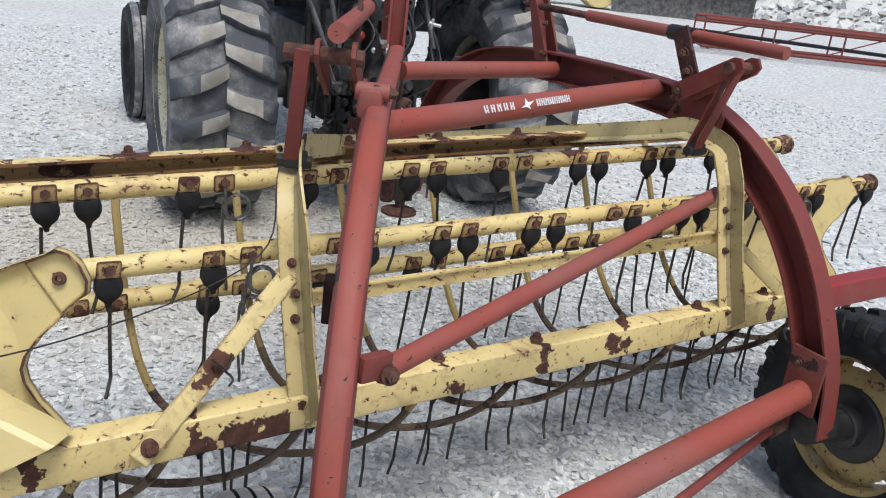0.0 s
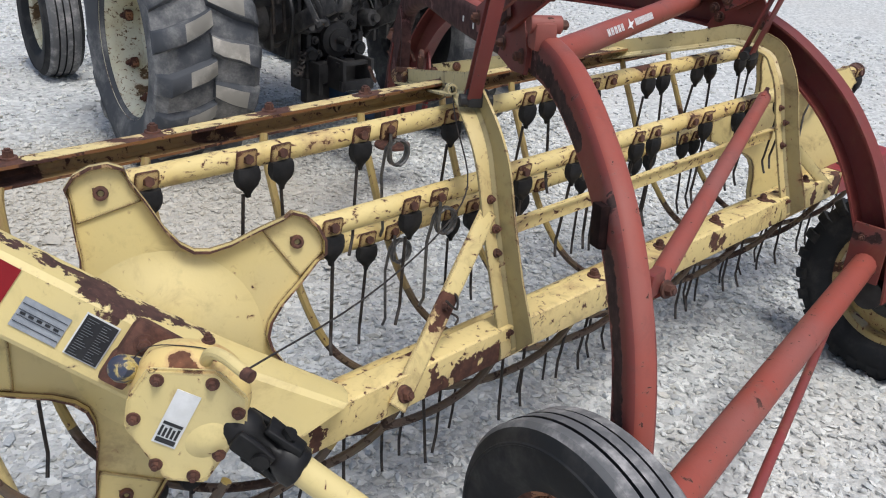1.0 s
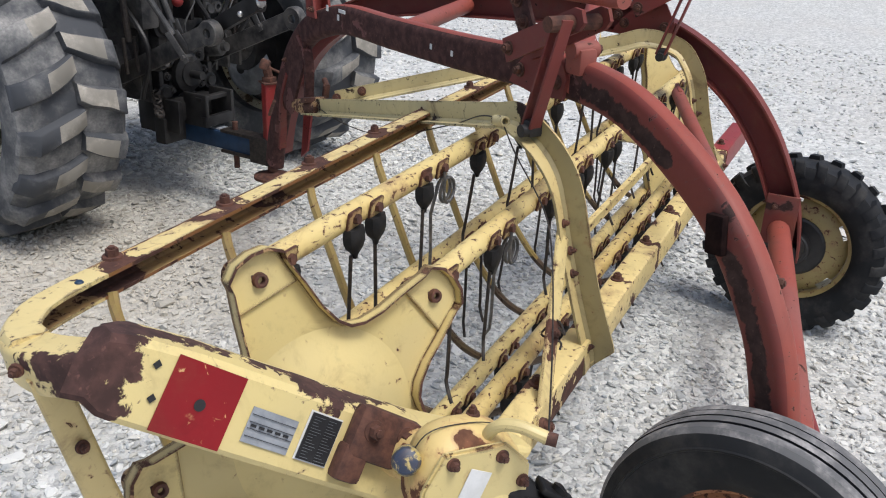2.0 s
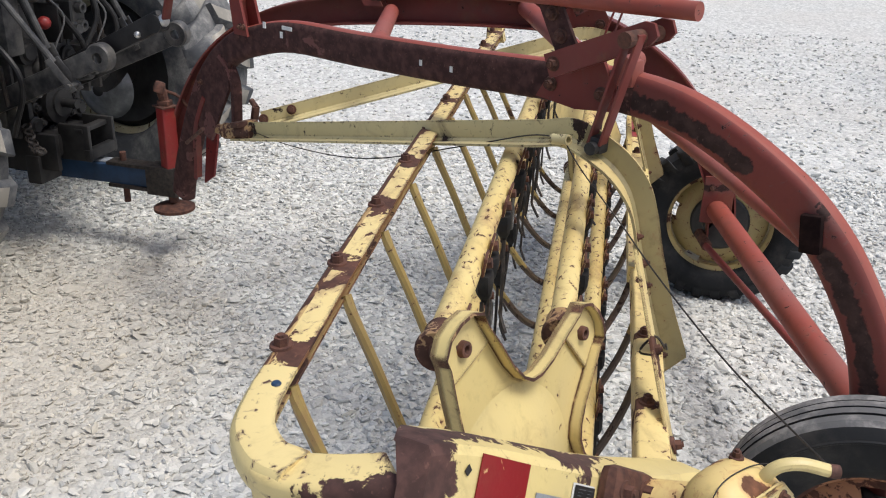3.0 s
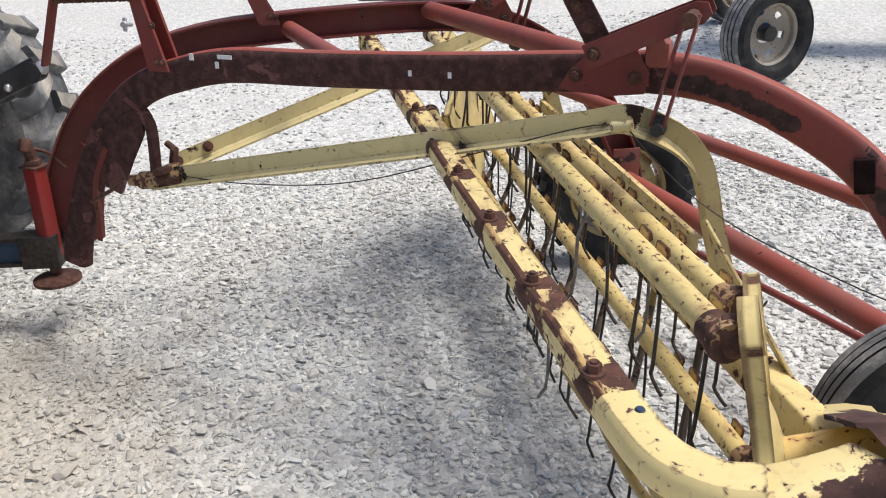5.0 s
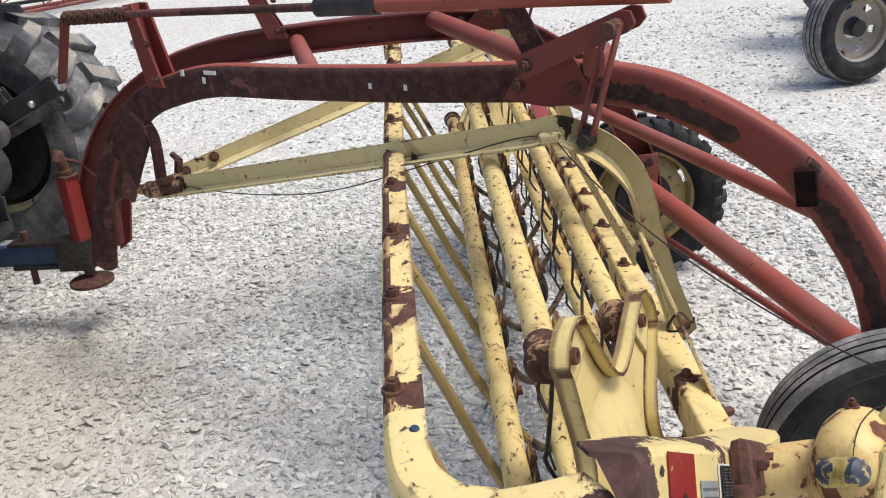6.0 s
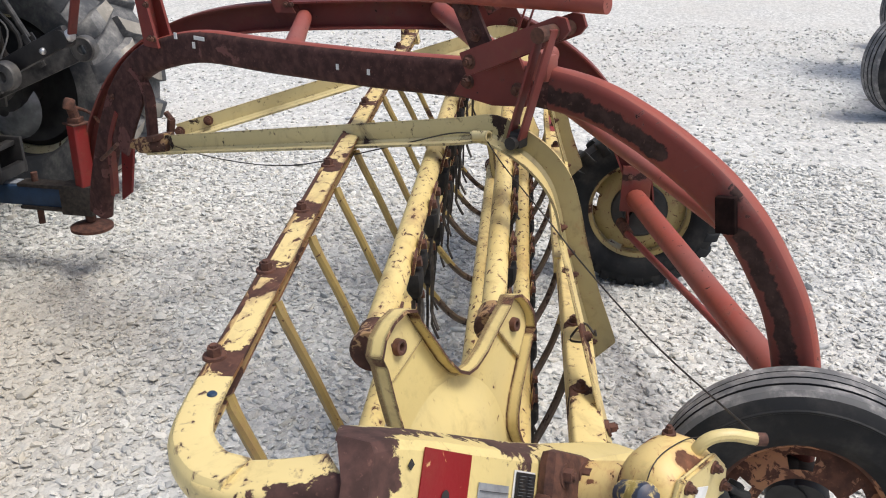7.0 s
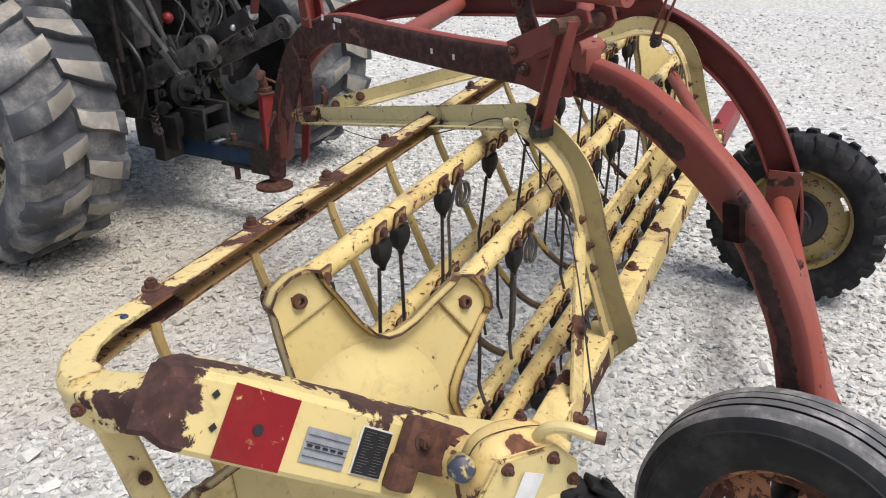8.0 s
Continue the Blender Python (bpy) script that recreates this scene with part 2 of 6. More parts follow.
M_WHITE = rough_metal("white_label", (0.62, 0.62, 0.6), (0.75, 0.75, 0.74), 20.0, 0.6)
M_SILVER = rough_metal("silver_plate", (0.26, 0.28, 0.31), (0.38, 0.40, 0.43), 30.0, 0.4, 0.3)
M_PRINT = rough_metal("grey_print", (0.12, 0.13, 0.14), (0.2, 0.21, 0.22), 30.0, 0.6)
M_INK = rough_metal("black_ink", (0.012, 0.012, 0.014), (0.02, 0.02, 0.022), 20.0, 0.5)
M_DECAL = rusty_paint("red_decal", (0.24, 0.009, 0.014), (0.17, 0.011, 0.014), 0.76, 0.71, rust=(0.55, 0.42, 0.18), rough=0.3, dirt=0.2)
for weak in (M_DECAL, M_RED_MID, M_RED_PIPE, M_RED_WORN, M_RED):
    weak.node_tree.nodes["Principled BSDF"].inputs["Specular IOR Level"].default_value = 0.3
M_BLUE = rusty_paint("blue_paint", (0.02, 0.13, 0.38), (0.04, 0.15, 0.34), 0.72, 0.72)
M_DEEP_BLUE = rough_metal("dark_blue_paint", (0.010, 0.026, 0.055), (0.016, 0.045, 0.10), 12.0, 0.55)


def gravel(name, island):
    m, nt, bsdf = fresh(name)
    tc = nt.nodes.new("ShaderNodeTexCoord")
    v = tc.outputs["Object"]
    wide = noise_tex(nt, v, 0.55, 4.0, 0.6)
    mid = noise_tex(nt, v, 3.2, 5.0, 0.6)
    if island:
        geo = nt.nodes.new("ShaderNodeNewGeometry")
        rnd = geo.outputs["Random Per Island"]
        fine = noise_tex(nt, v, 120.0, 4.0)
        col = mixc(nt, ramp(nt, rnd, 0.0, 1.0), (0.36, 0.365, 0.35), (0.73, 0.73, 0.69))
        warm = math_node(nt, "FRACT", math_node(nt, "MULTIPLY", rnd, 17.0))
        col = mixc(nt, ramp(nt, warm, 0.72, 0.95, 0.0, 0.6), col, (0.56, 0.52, 0.43))
        cool = math_node(nt, "FRACT", math_node(nt, "MULTIPLY", rnd, 29.0))
        col = mixc(nt, ramp(nt, cool, 0.8, 0.95, 0.0, 0.6), col, (0.34, 0.37, 0.39))
        col = mixc(nt, ramp(nt, fine, 0.3, 0.7, 0.0, 0.22), col, (0.74, 0.74, 0.74))
        height = fine
    else:
        vor = node(nt, "ShaderNodeTexVoronoi", Scale=36.0)
        link(nt, v, vor.inputs["Vector"])
        vor2 = node(nt, "ShaderNodeTexVoronoi", Scale=85.0)
        link(nt, v, vor2.inputs["Vector"])
        sep = nt.nodes.new("ShaderNodeSeparateColor")
        link(nt, vor.outputs["Color"], sep.inputs[0])
        sep2 = nt.nodes.new("ShaderNodeSeparateColor")
        link(nt, vor2.outputs["Color"], sep2.inputs[0])
        col = mixc(nt, sep.outputs[0], (0.34, 0.345, 0.33), (0.70, 0.70, 0.665))
        col = mixc(nt, math_node(nt, "MULTIPLY", sep2.outputs[1], 0.45), col, (0.6, 0.59, 0.57))
        height = math_node(nt, "ADD", math_node(nt, "MULTIPLY", vor.outputs["Distance"], -1.4), math_node(nt, "MULTIPLY", vor2.outputs["Distance"], -0.6))
    col = mixc(nt, ramp(nt, wide, 0.42, 0.68, 0.0, 0.38), col, (0.52, 0.495, 0.455))
    col = mixc(nt, ramp(nt, mid, 0.5, 0.75, 0.0, 0.12), col, (0.33, 0.345, 0.36))
    # buff dirt trodden into the stones behind the tractor
    away = nt.nodes.new("ShaderNodeVectorMath")
    away.operation = "DISTANCE"
    link(nt, v, away.inputs[0])
    away.inputs[1].default_value = (0.45, 2.45, 0.0)
    reach = math_node(nt, "ADD", away.outputs["Value"], math_node(nt, "MULTIPLY", mid, 0.9))
    col = mixc(nt, ramp(nt, reach, 2.0, 0.95, 0.0, 0.6), col, (0.43, 0.38, 0.295))
    link(nt, col, bsdf.inputs["Base Color"])
    bsdf.inputs["Roughness"].default_value = 0.92
    bumped(nt, bsdf, height, 0.65, 0.010 if not island else 0.002)
    return m


M_GRAVEL = gravel("gravel_bed", False)
M_STONE = gravel("crushed_stone", True)


# ---- mesh helpers ----
def V(*a):
    return Vector(a)


def mesh_of(name, bm, mats, smooth=30.0):
    me = bpy.data.meshes.new(name)
    bmesh.ops.recalc_face_normals(bm, faces=bm.faces)
    bm.to_mesh(me)
    bm.free()
    for m in (mats if isinstance(mats, (list, tuple)) else [mats]):
        me.materials.append(m)
    if smooth:
        me.shade_smooth()
        me.set_sharp_from_angle(angle=radians(smooth))
    return me


BASES = {}


def thing(name, base, label, category, group="", kind=""):
    e = new(name)
    e.location = base
    e.empty_display_size = 0.1
    BASES[e] = Matrix.Translation(base).inverted()
    return tagged(e, label, category, group, kind)


def part(name, data, mats, parent, label="", smooth=30.0, at=None):
    """One mesh object under a thing or under a part; built in world places, or placed by at."""
    me = data if isinstance(data, bpy.types.Mesh) else mesh_of(name, data, mats, smooth)
    ob = new(name, me)
    ob.parent = parent
    inv = BASES[parent]
    ob.matrix_parent_inverse = inv
    if at is not None:
        ob.matrix_basis = at
        BASES[ob] = at.inverted() @ Matrix.Identity(4)
    else:
        BASES[ob] = Matrix.Identity(4)
    if label:
        tagged(ob, label)
    return ob


def add_box(bm, c, size, m=None, bevel=0.0, mat_index=0):
    """A box of the given size round c, turned by the matrix m."""
    t = Matrix.Translation(c) @ (m.to_4x4() if m else Matrix.Identity(4)) @ Matrix.Diagonal((*size, 1.0))
    r = bmesh.ops.create_cube(bm, size=1.0, matrix=t)
    faces = {f for v in r["verts"] for f in v.link_faces}
    for f in faces:
        f.material_index = mat_index
    if bevel:
        edges = list({e for v in r["verts"] for e in v.link_edges})
        bmesh.ops.bevel(bm, geom=edges, offset=bevel, segments=2, affect="EDGES", profile=0.6)
    return bm


def axes(ahead, up=(0, 0, 1)):
    """A turn whose x runs along ahead and whose z leans to up."""
    x = Vector(ahead).normalized()
    y = Vector(up).cross(x)
    if y.length < 1e-5:
        y = Vector((0, 1, 0)).cross(x)
    y.normalize()
    return Matrix((x, y, x.cross(y))).transposed()


def smooth_path(pts, n=6):
    """Points of a Catmull-Rom curve through pts."""
    p = [Vector(q) for q in pts]
    p = [2 * p[0] - p[1]] + p + [2 * p[-1] - p[-2]]
    out = []
    for i in range(1, len(p) - 2):
        for k in range(n):
            t = k / n
            a, b, c, d = p[i - 1], p[i], p[i + 1], p[i + 2]
            out.append(0.5 * ((2 * b) + (c - a) * t + (2 * a - 5 * b + 4 * c - d) * t * t + (3 * b - a - 3 * c + d) * t ** 3))
    return out + [p[-2]]


def sweep(bm, pts, profile, side, closed=True, caps=True, mat_index=0):
    """Sweeps a profile of (across, out) pairs along pts; across runs along side, out is the path's own normal in the plane."""
    p = [Vector(q) for q in pts]
    rings = []
    for i, q in enumerate(p):
        t = (p[min(i + 1, len(p) - 1)] - p[max(i - 1, 0)]).normalized()
        s = Vector(side(i) if callable(side) else side)
        s = (s - t * s.dot(t)).normalized()
        o = t.cross(s)
        rings.append([bm.verts.new(q + s * a + o * b) for a, b in profile])
    k = len(profile)
    for r0, r1 in zip(rings, rings[1:]):
        for j in range(k if closed else k - 1):
            f = bm.faces.new((r0[j], r0[(j + 1) % k], r1[(j + 1) % k], r1[j]))
            f.material_index = mat_index
    if caps and closed:
        for r in (rings[0], rings[-1]):
            f = bm.faces.new(r)
            f.material_index = mat_index
    return bm


def rounded(wide, high, r=0.008, seg=3):
    out = []
    for cx, cy, a0 in ((wide / 2 - r, high / 2 - r, 0), (-wide / 2 + r, high / 2 - r, 90), (-wide / 2 + r, -high / 2 + r, 180), (wide / 2 - r, -high / 2 + r, 270)):
        for i in range(seg + 1):
            a = radians(a0 + 90 * i / seg)
            out.append((cx + r * math.cos(a), cy + r * math.sin(a)))
    return out


def circle(r, n=14):
    return [(r * math.cos(2 * math.pi * i / n), r * math.sin(2 * math.pi * i / n)) for i in range(n)]


def pipe(bm, pts, r, n=14, mat_index=0):
    p = [Vector(q) for q in pts]
    d = (p[-1] - p[0])
    side = Vector((0, 0, 1)) if abs(d.normalized().z) < 0.9 else Vector((1, 0, 0))
    return sweep(bm, p, circle(r, n), side, mat_index=mat_index)


def slab(bm, poly, thick, mat_index=0):
    """A plate from a flat outline, thick along the vector given."""
    thick = Vector(thick)
    a = [bm.verts.new(Vector(q)) for q in poly]
    b = [bm.verts.new(Vector(q) + thick) for q in poly]
    faces = [bm.faces.new(a), bm.faces.new(b)]
    for i in range(len(a)):
        j = (i + 1) % len(a)
        faces.append(bm.faces.new((a[i], a[j], b[j], b[i])))
    for f in faces:
        f.material_index = mat_index
    return bm


def lathe(bm, profile, m, seg=48, closed=False, mat_index=0):
    """Turns (radius, along) pairs round the x axis of the matrix m."""
    rings = []
    for i in range(seg):
        a = 2 * math.pi * i / seg
        rings.append([bm.verts.new(m @ Vector((x, r * math.cos(a), r * math.sin(a)))) for r, x in profile])
    k = len(profile)
    for i in range(seg):
        r0, r1 = rings[i], rings[(i + 1) % seg]
        for j in range(k if closed else k - 1):
            f = bm.faces.new((r0[j], r0[(j + 1) % k], r1[(j + 1) % k], r1[j]))
            f.material_index = mat_index
    return bm


def bolt_mesh(name, r=0.012, h=0.012, mat=None):
    bm = bmesh.new()
    for rr, z0, z1, n in ((r * 1.55, -0.002, 0.003, 16), (r, 0.003, 0.003 + h, 6), (r * 0.55, 0.003 + h, 0.007 + h, 8)):
        lo = [bm.verts.new((rr * math.cos(2 * math.pi * i / n), rr * math.sin(2 * math.pi * i / n), z0)) for i in range(n)]
        hi = [bm.verts.new((0.94 * rr * math.cos(2 * math.pi * i / n), 0.94 * rr * math.sin(2 * math.pi * i / n), z1)) for i in range(n)]
        bm.faces.new(hi), bm.faces.new(lo)
        for i in range(n):
            bm.faces.new((lo[i], lo[(i + 1) % n], hi[(i + 1) % n], hi[i]))
    return mesh_of(name, bm, mat or M_RUST, 30)


BOLT, BOLT_BIG = bolt_mesh("bolt", 0.0072, 0.008), bolt_mesh("big_bolt", 0.0122, 0.013)


def bolt(parent, at, normal, big=False, label="", name="bolt"):
    z = Vector(normal).normalized()
    m = z.to_track_quat("Z", "Y").to_matrix().to_4x4()
    m = Matrix.Translation(at) @ m @ pose(0, 0, 0, 0, 0, 40 * (at[0] * 7 % 3))
    return part(name, BOLT_BIG if big else BOLT, None, parent, label, at=m)


# ---- ground ----
def ground_height(x, y):
    dip = -0.06 * math.exp(-((x - 1.75) ** 2 + (y + 0.35) ** 2) / 0.5)
    return dip + 0.02 * noise.noise(Vector((x * 0.35, y * 0.35, 0.0))) + 0.008 * noise.noise(Vector((x * 1.7, y * 1.7, 3.0)))


def make_ground():
    bm = bmesh.new()
    lines = [-600, -120, -40, -16, -9, -6] + [-4 + 0.25 * i for i in range(57)] + [12, 16, 24, 45, 120, 600]
    grid = [[bm.verts.new((x, y, ground_height(x, y) - 0.012)) for x in lines] for y in lines]
    for r0, r1 in zip(grid, grid[1:]):
        for i in range(len(lines) - 1):
            bm.faces.new((r0[i], r0[i + 1], r1[i + 1], r1[i]))
    ob = new("ground", mesh_of("ground", bm, M_GRAVEL, 60))
    return tagged(ob, "wide yard of pale grey crushed stone, packed by wheels", "ground", kind="structure")


def scatter_stones():
    """Loose crushed stones over the near ground, thinning out with the distance."""
    rng = np.random.default_rng(4)
    phi = (1 + 5 ** 0.5) / 2
    ico = np.array([(-1, phi, 0), (1, phi, 0), (-1, -phi, 0), (1, -phi, 0), (0, -1, phi), (0, 1, phi), (0, -1, -phi), (0, 1, -phi), (phi, 0, -1), (phi, 0, 1), (-phi, 0, -1), (-phi, 0, 1)]) / 1.9
    hull = bmesh.new()
    for p in ico:
        hull.verts.new(p)
    bmesh.ops.convex_hull(hull, input=hull.verts)
    hull.verts.index_update()
    tri = np.array([[v.index for v in f.verts] for f in hull.faces])
    ico = np.array([v.co[:] for v in hull.verts])
    hull.free()
    kinds = [ico * rng.uniform(0.55, 1.25, (12, 1)) for _ in range(24)]
    xy = np.concatenate([rng.uniform((-1.2, -1.9), (3.4, 3.6), (62000, 2)), rng.uniform((-1.0, -4.0), (8.5, 7.5), (26000, 2)), rng.uniform((-3.0, 3.0), (3.0, 9.0), (7000, 2))])
    n = len(xy)
    size = 0.0045 + 0.0125 * rng.random(n) ** 2.3
    size[rng.random(n) < 0.03] *= 1.7
    size[62000:] *= 1.25
    turn = rng.normal(size=(n, 4))
    turn /= np.linalg.norm(turn, axis=1)[:, None]
    w, x, y, z = turn.T
    rot = np.stack([1 - 2 * (y * y + z * z), 2 * (x * y - z * w), 2 * (x * z + y * w), 2 * (x * y + z * w), 1 - 2 * (x * x + z * z), 2 * (y * z - x * w), 2 * (x * z - y * w), 2 * (y * z + x * w), 1 - 2 * (x * x + y * y)], 1).reshape(-1, 3, 3)
    pick = rng.integers(0, len(kinds), n)
    shape = np.array(kinds)[pick] * rng.uniform((0.9, 0.7, 0.4), (1.6, 1.15, 0.75), (n, 3))[:, None]
    verts = np.einsum("nij,nkj->nki", rot, shape) * size[:, None, None]
    verts[:, :, 2] *= 0.6
    high = np.array([ground_height(a, b) for a, b in xy])
    verts += np.stack([xy[:, 0], xy[:, 1], high - 0.012 + size * 0.30], 1)[:, None]
    faces = (tri[None] + 12 * np.arange(n)[:, None, None]).reshape(-1, 3)
    me = bpy.data.meshes.new("crushed_stones")
    me.from_pydata(verts.reshape(-1, 3).tolist(), [], faces.tolist())
    me.materials.append(M_STONE)
    ob = new("crushed_stones", me)
    return tagged(ob, "loose angular grey and buff crushed stones on the yard", "gravel", kind="stuff")


make_ground()
scatter_stones()

# ---- hay rake: frames of reference ----
rake = thing("hay_rake", (0.5, 0.3, 0.0), "old yellow and red hay rake with chipped rusty paint", "hay rake")
LW, LN = V(0.532, 0.846, 0), V(0.846, -0.532, 0)      # left frame tube: along and across its upright plane


def left_at(s, z, off=0.101):
    return LW * s + LN * off + V(0, 0, z)


# red frame
LEFT_LINE = [(2.27, 0.34), (2.245, 0.43), (2.19, 0.56), (2.11, 0.72), (2.0, 0.88), (1.86, 0.995), (1.70, 1.055), (1.50, 1.095), (1.2, 1.102), (0.8, 1.117), (0.45, 1.138), (0.25, 1.147), (0.10, 1.132), (-0.02, 1.092), (-0.13, 1.038), (-0.225, 0.978), (-0.303, 0.905), (-0.365, 0.822), (-0.415, 0.735), (-0.452, 0.62), (-0.474, 0.48), (-0.48, 0.36)]
bm = bmesh.new()
sweep(bm, smooth_path([left_at(s, z) for s, z in LEFT_LINE], 4), rounded(0.060, 0.105, 0.024, 5), LN)
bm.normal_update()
# side rusted dark; upper and outer faces painted lighter as if lit from above
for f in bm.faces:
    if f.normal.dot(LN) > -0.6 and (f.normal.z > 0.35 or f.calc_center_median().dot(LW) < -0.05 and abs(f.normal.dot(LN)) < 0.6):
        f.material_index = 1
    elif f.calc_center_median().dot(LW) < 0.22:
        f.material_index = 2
left_tube = part("left_frame_tube", bm, [M_RED_WORN, M_RED_PIPE, M_RED_MID], rake, "bent square red tube, worn to dark rust along its side, its top painted lighter as if lit")

RIGHT_LINE = [(1.98, 0.34), (1.95, 0.5), (1.89, 0.66), (1.80, 0.82), (1.68, 0.94), (1.52, 1.03), (1.30, 1.085), (1.0, 1.108), (0.6, 1.12), (0.36, 1.108), (0.2, 1.06), (0.06, 0.98), (-0.06, 0.88), (-0.165, 0.745), (-0.24, 0.60), (-0.285, 0.48), (-0.305, 0.36), (-0.31, 0.30)]


def right_at(y, z):
    return V(1.50 - 0.02 * max(0.0, y - 1.0), y, z)


bm = bmesh.new()
channel = [(-0.035, 0.054), (0.035, 0.054), (0.035, -0.054), (-0.035, -0.054), (-0.035, -0.047), (0.028, -0.047), (0.028, 0.047), (-0.035, 0.047)]
sweep(bm, smooth_path([right_at(y, z) for y, z in RIGHT_LINE], 4), channel, V(1, 0, 0))
right_channel = part("right_frame_channel", bm, M_RED, rake, "bent red steel channel, open towards the reel")


def pipe_part(name, pts, r, mat, label="", parent=rake, n=14):
    return part(name, pipe(bmesh.new(), pts, r, n), mat, parent, label)


logo_pipe = pipe_part("cross_pipe", [(0.20, 0.156, 1.14), (1.49, 0.52, 1.141)], 0.033, M_RED_PIPE, "faded red cross pipe with worn white lettering bars")
pipe_part("cross_pipe", [(0.72, 0.90, 1.12), (1.47, 1.035, 1.10)], 0.03, M_RED_PIPE, "faded red front cross pipe")
brace = pipe_part("diagonal_brace", [(-0.03, -0.36, 0.832), (1.405, 0.15, 0.884)], 0.022, M_RED_PIPE, "dull red diagonal brace pipe with flattened ends")
pipe_part("axle_pipe", [(-0.2, -0.53, 0.44), (1.53, -0.268, 0.42)], 0.04, M_RED_PIPE, "thick faded red axle pipe")
pipe_part("tie_rod", [(-0.30, -0.69, 0.32), (1.46, -0.235, 0.29)], 0.013, M_RED_ROD, "thin dull red tie rod")
part("tie_rod_end", pipe(bmesh.new(), [(1.40, -0.253, 0.291), (1.52, -0.235, 0.294)], 0.022, 10), M_RUST, rake)

# white remains of lettering on the pipe, drawn as plain bars
pd = (V(1.49, 0.52, 1.141) - V(0.16, 0.145, 1.14)).normalized()
pn = pd.cross(V(0, 0, 1)).normalized()
pm = Matrix((pd, -pn, V(0, 0, 1))).transposed()
for group_start, count, pitch, high in ((0.425, 5, 0.027, 0.02), (0.652, 8, 0.0205, 0.02)):
    for i in range(count):
        q = V(0.16, 0.145, 1.14) + pd * (group_start + pitch * i)
        m = Matrix.Translation(q) @ pm.to_4x4() @ pose(0, 0, 0, -28, 0, 0)
        bm = bmesh.new()
        for a in (-0.006, 0.005):
            add_box(bm, m @ V(a, -0.0335, 0.0), (0.0045, 0.002, high), m.to_3x3())
        add_box(bm, m @ V(0, -0.0335, 0.004 * (i % 3 - 1)), (0.012, 0.002, 0.004), m.to_3x3())
        part("letter_bar", bm, M_WHITE, logo_pipe, smooth=0)

bm = bmesh.new()
m = Matrix.Translation(V(0.16, 0.145, 1.14) + pd * 0.598) @ pm.to_4x4() @ pose(0, 0, 0, -28, 0, 0)
slab(bm, [m @ V(a, -0.0345, b) for a, b in ((-0.03, -0.009), (-0.008, -0.002), (-0.002, 0.016), (0.006, 0.004), (0.034, 0.006), (0.008, -0.006), (0.012, -0.015), (-0.004, -0.008))], m.to_3x3() @ V(0, 0.0015, 0))
part("worn_mark", bm, M_WHITE, logo_pipe, smooth=0)

# socket on top of the left tube, where the cross pipe meets it
bm = bmesh.new()
LM = Matrix((LW, -LN, V(0, 0, 1))).transposed()
add_box(bm, left_at(0.235, 1.197, 0.085), (0.06, 0.055, 0.066), LM, 0.014)
pipe(bm, [left_at(0.235, 1.222, 0.05), left_at(0.235, 1.222, 0.125)], 0.021, 16)
socket = part("tube_socket", bm, M_RED_PIPE, rake, "faded red socket welded to the tube")
bolt(socket, left_at(0.235, 1.222, 0.125), LN, True)

# rear plate and clamp at the left tube
bm = bmesh.new()
add_box(bm, left_at(-0.262, 0.94, 0.066), (0.024, 0.046, 0.085), Matrix((LN, LW, V(0, 0, 1))).transposed() @ pose(0, 0, 0, -8, 0, 0).to_3x3(), 0.005)
part("clamp_plate", bm, M_CLAMP, rake, "rusty black clamp plate")
bm = bmesh.new()
add_box(bm, V(-0.045, -0.365, 0.85), (0.07, 0.024, 0.05), axes((1, 0.2, -0.1)).to_3x3(), 0.006)
brk = part("brace_bracket", bm, M_RED, rake)
bolt(brk, V(-0.02, -0.383, 0.835), (-0.1, -1, 0.2), True)
bm = bmesh.new()
add_box(bm, V(1.40, 0.148, 0.884), (0.11, 0.014, 0.05), axes((1.435, 0.51, 0.052)), 0.004)
part("brace_end", bm, M_RED_PIPE, rake)
bolt(brace, V(1.395, 0.14, 0.885), (-0.2, -1, 0.1))

# plates on the right channel
bm = bmesh.new()
add_box(bm, V(1.462, -0.275, 0.46), (0.012, 0.115, 0.19), None, 0.003)
rplate = part("axle_plate", bm, M_RED, rake, "red axle plate bolted to the channel")
bolt(rplate, V(1.455, -0.25, 0.508), (-1, 0, 0))
bolt(rplate, V(1.455, -0.31, 0.41), (-1, 0, 0))
for y, z in ((0.52, 1.14), (0.42, 1.128), (1.045, 1.102)):
    bolt(right_channel, V(1.466, y, z), (-1, 0, 0), True)


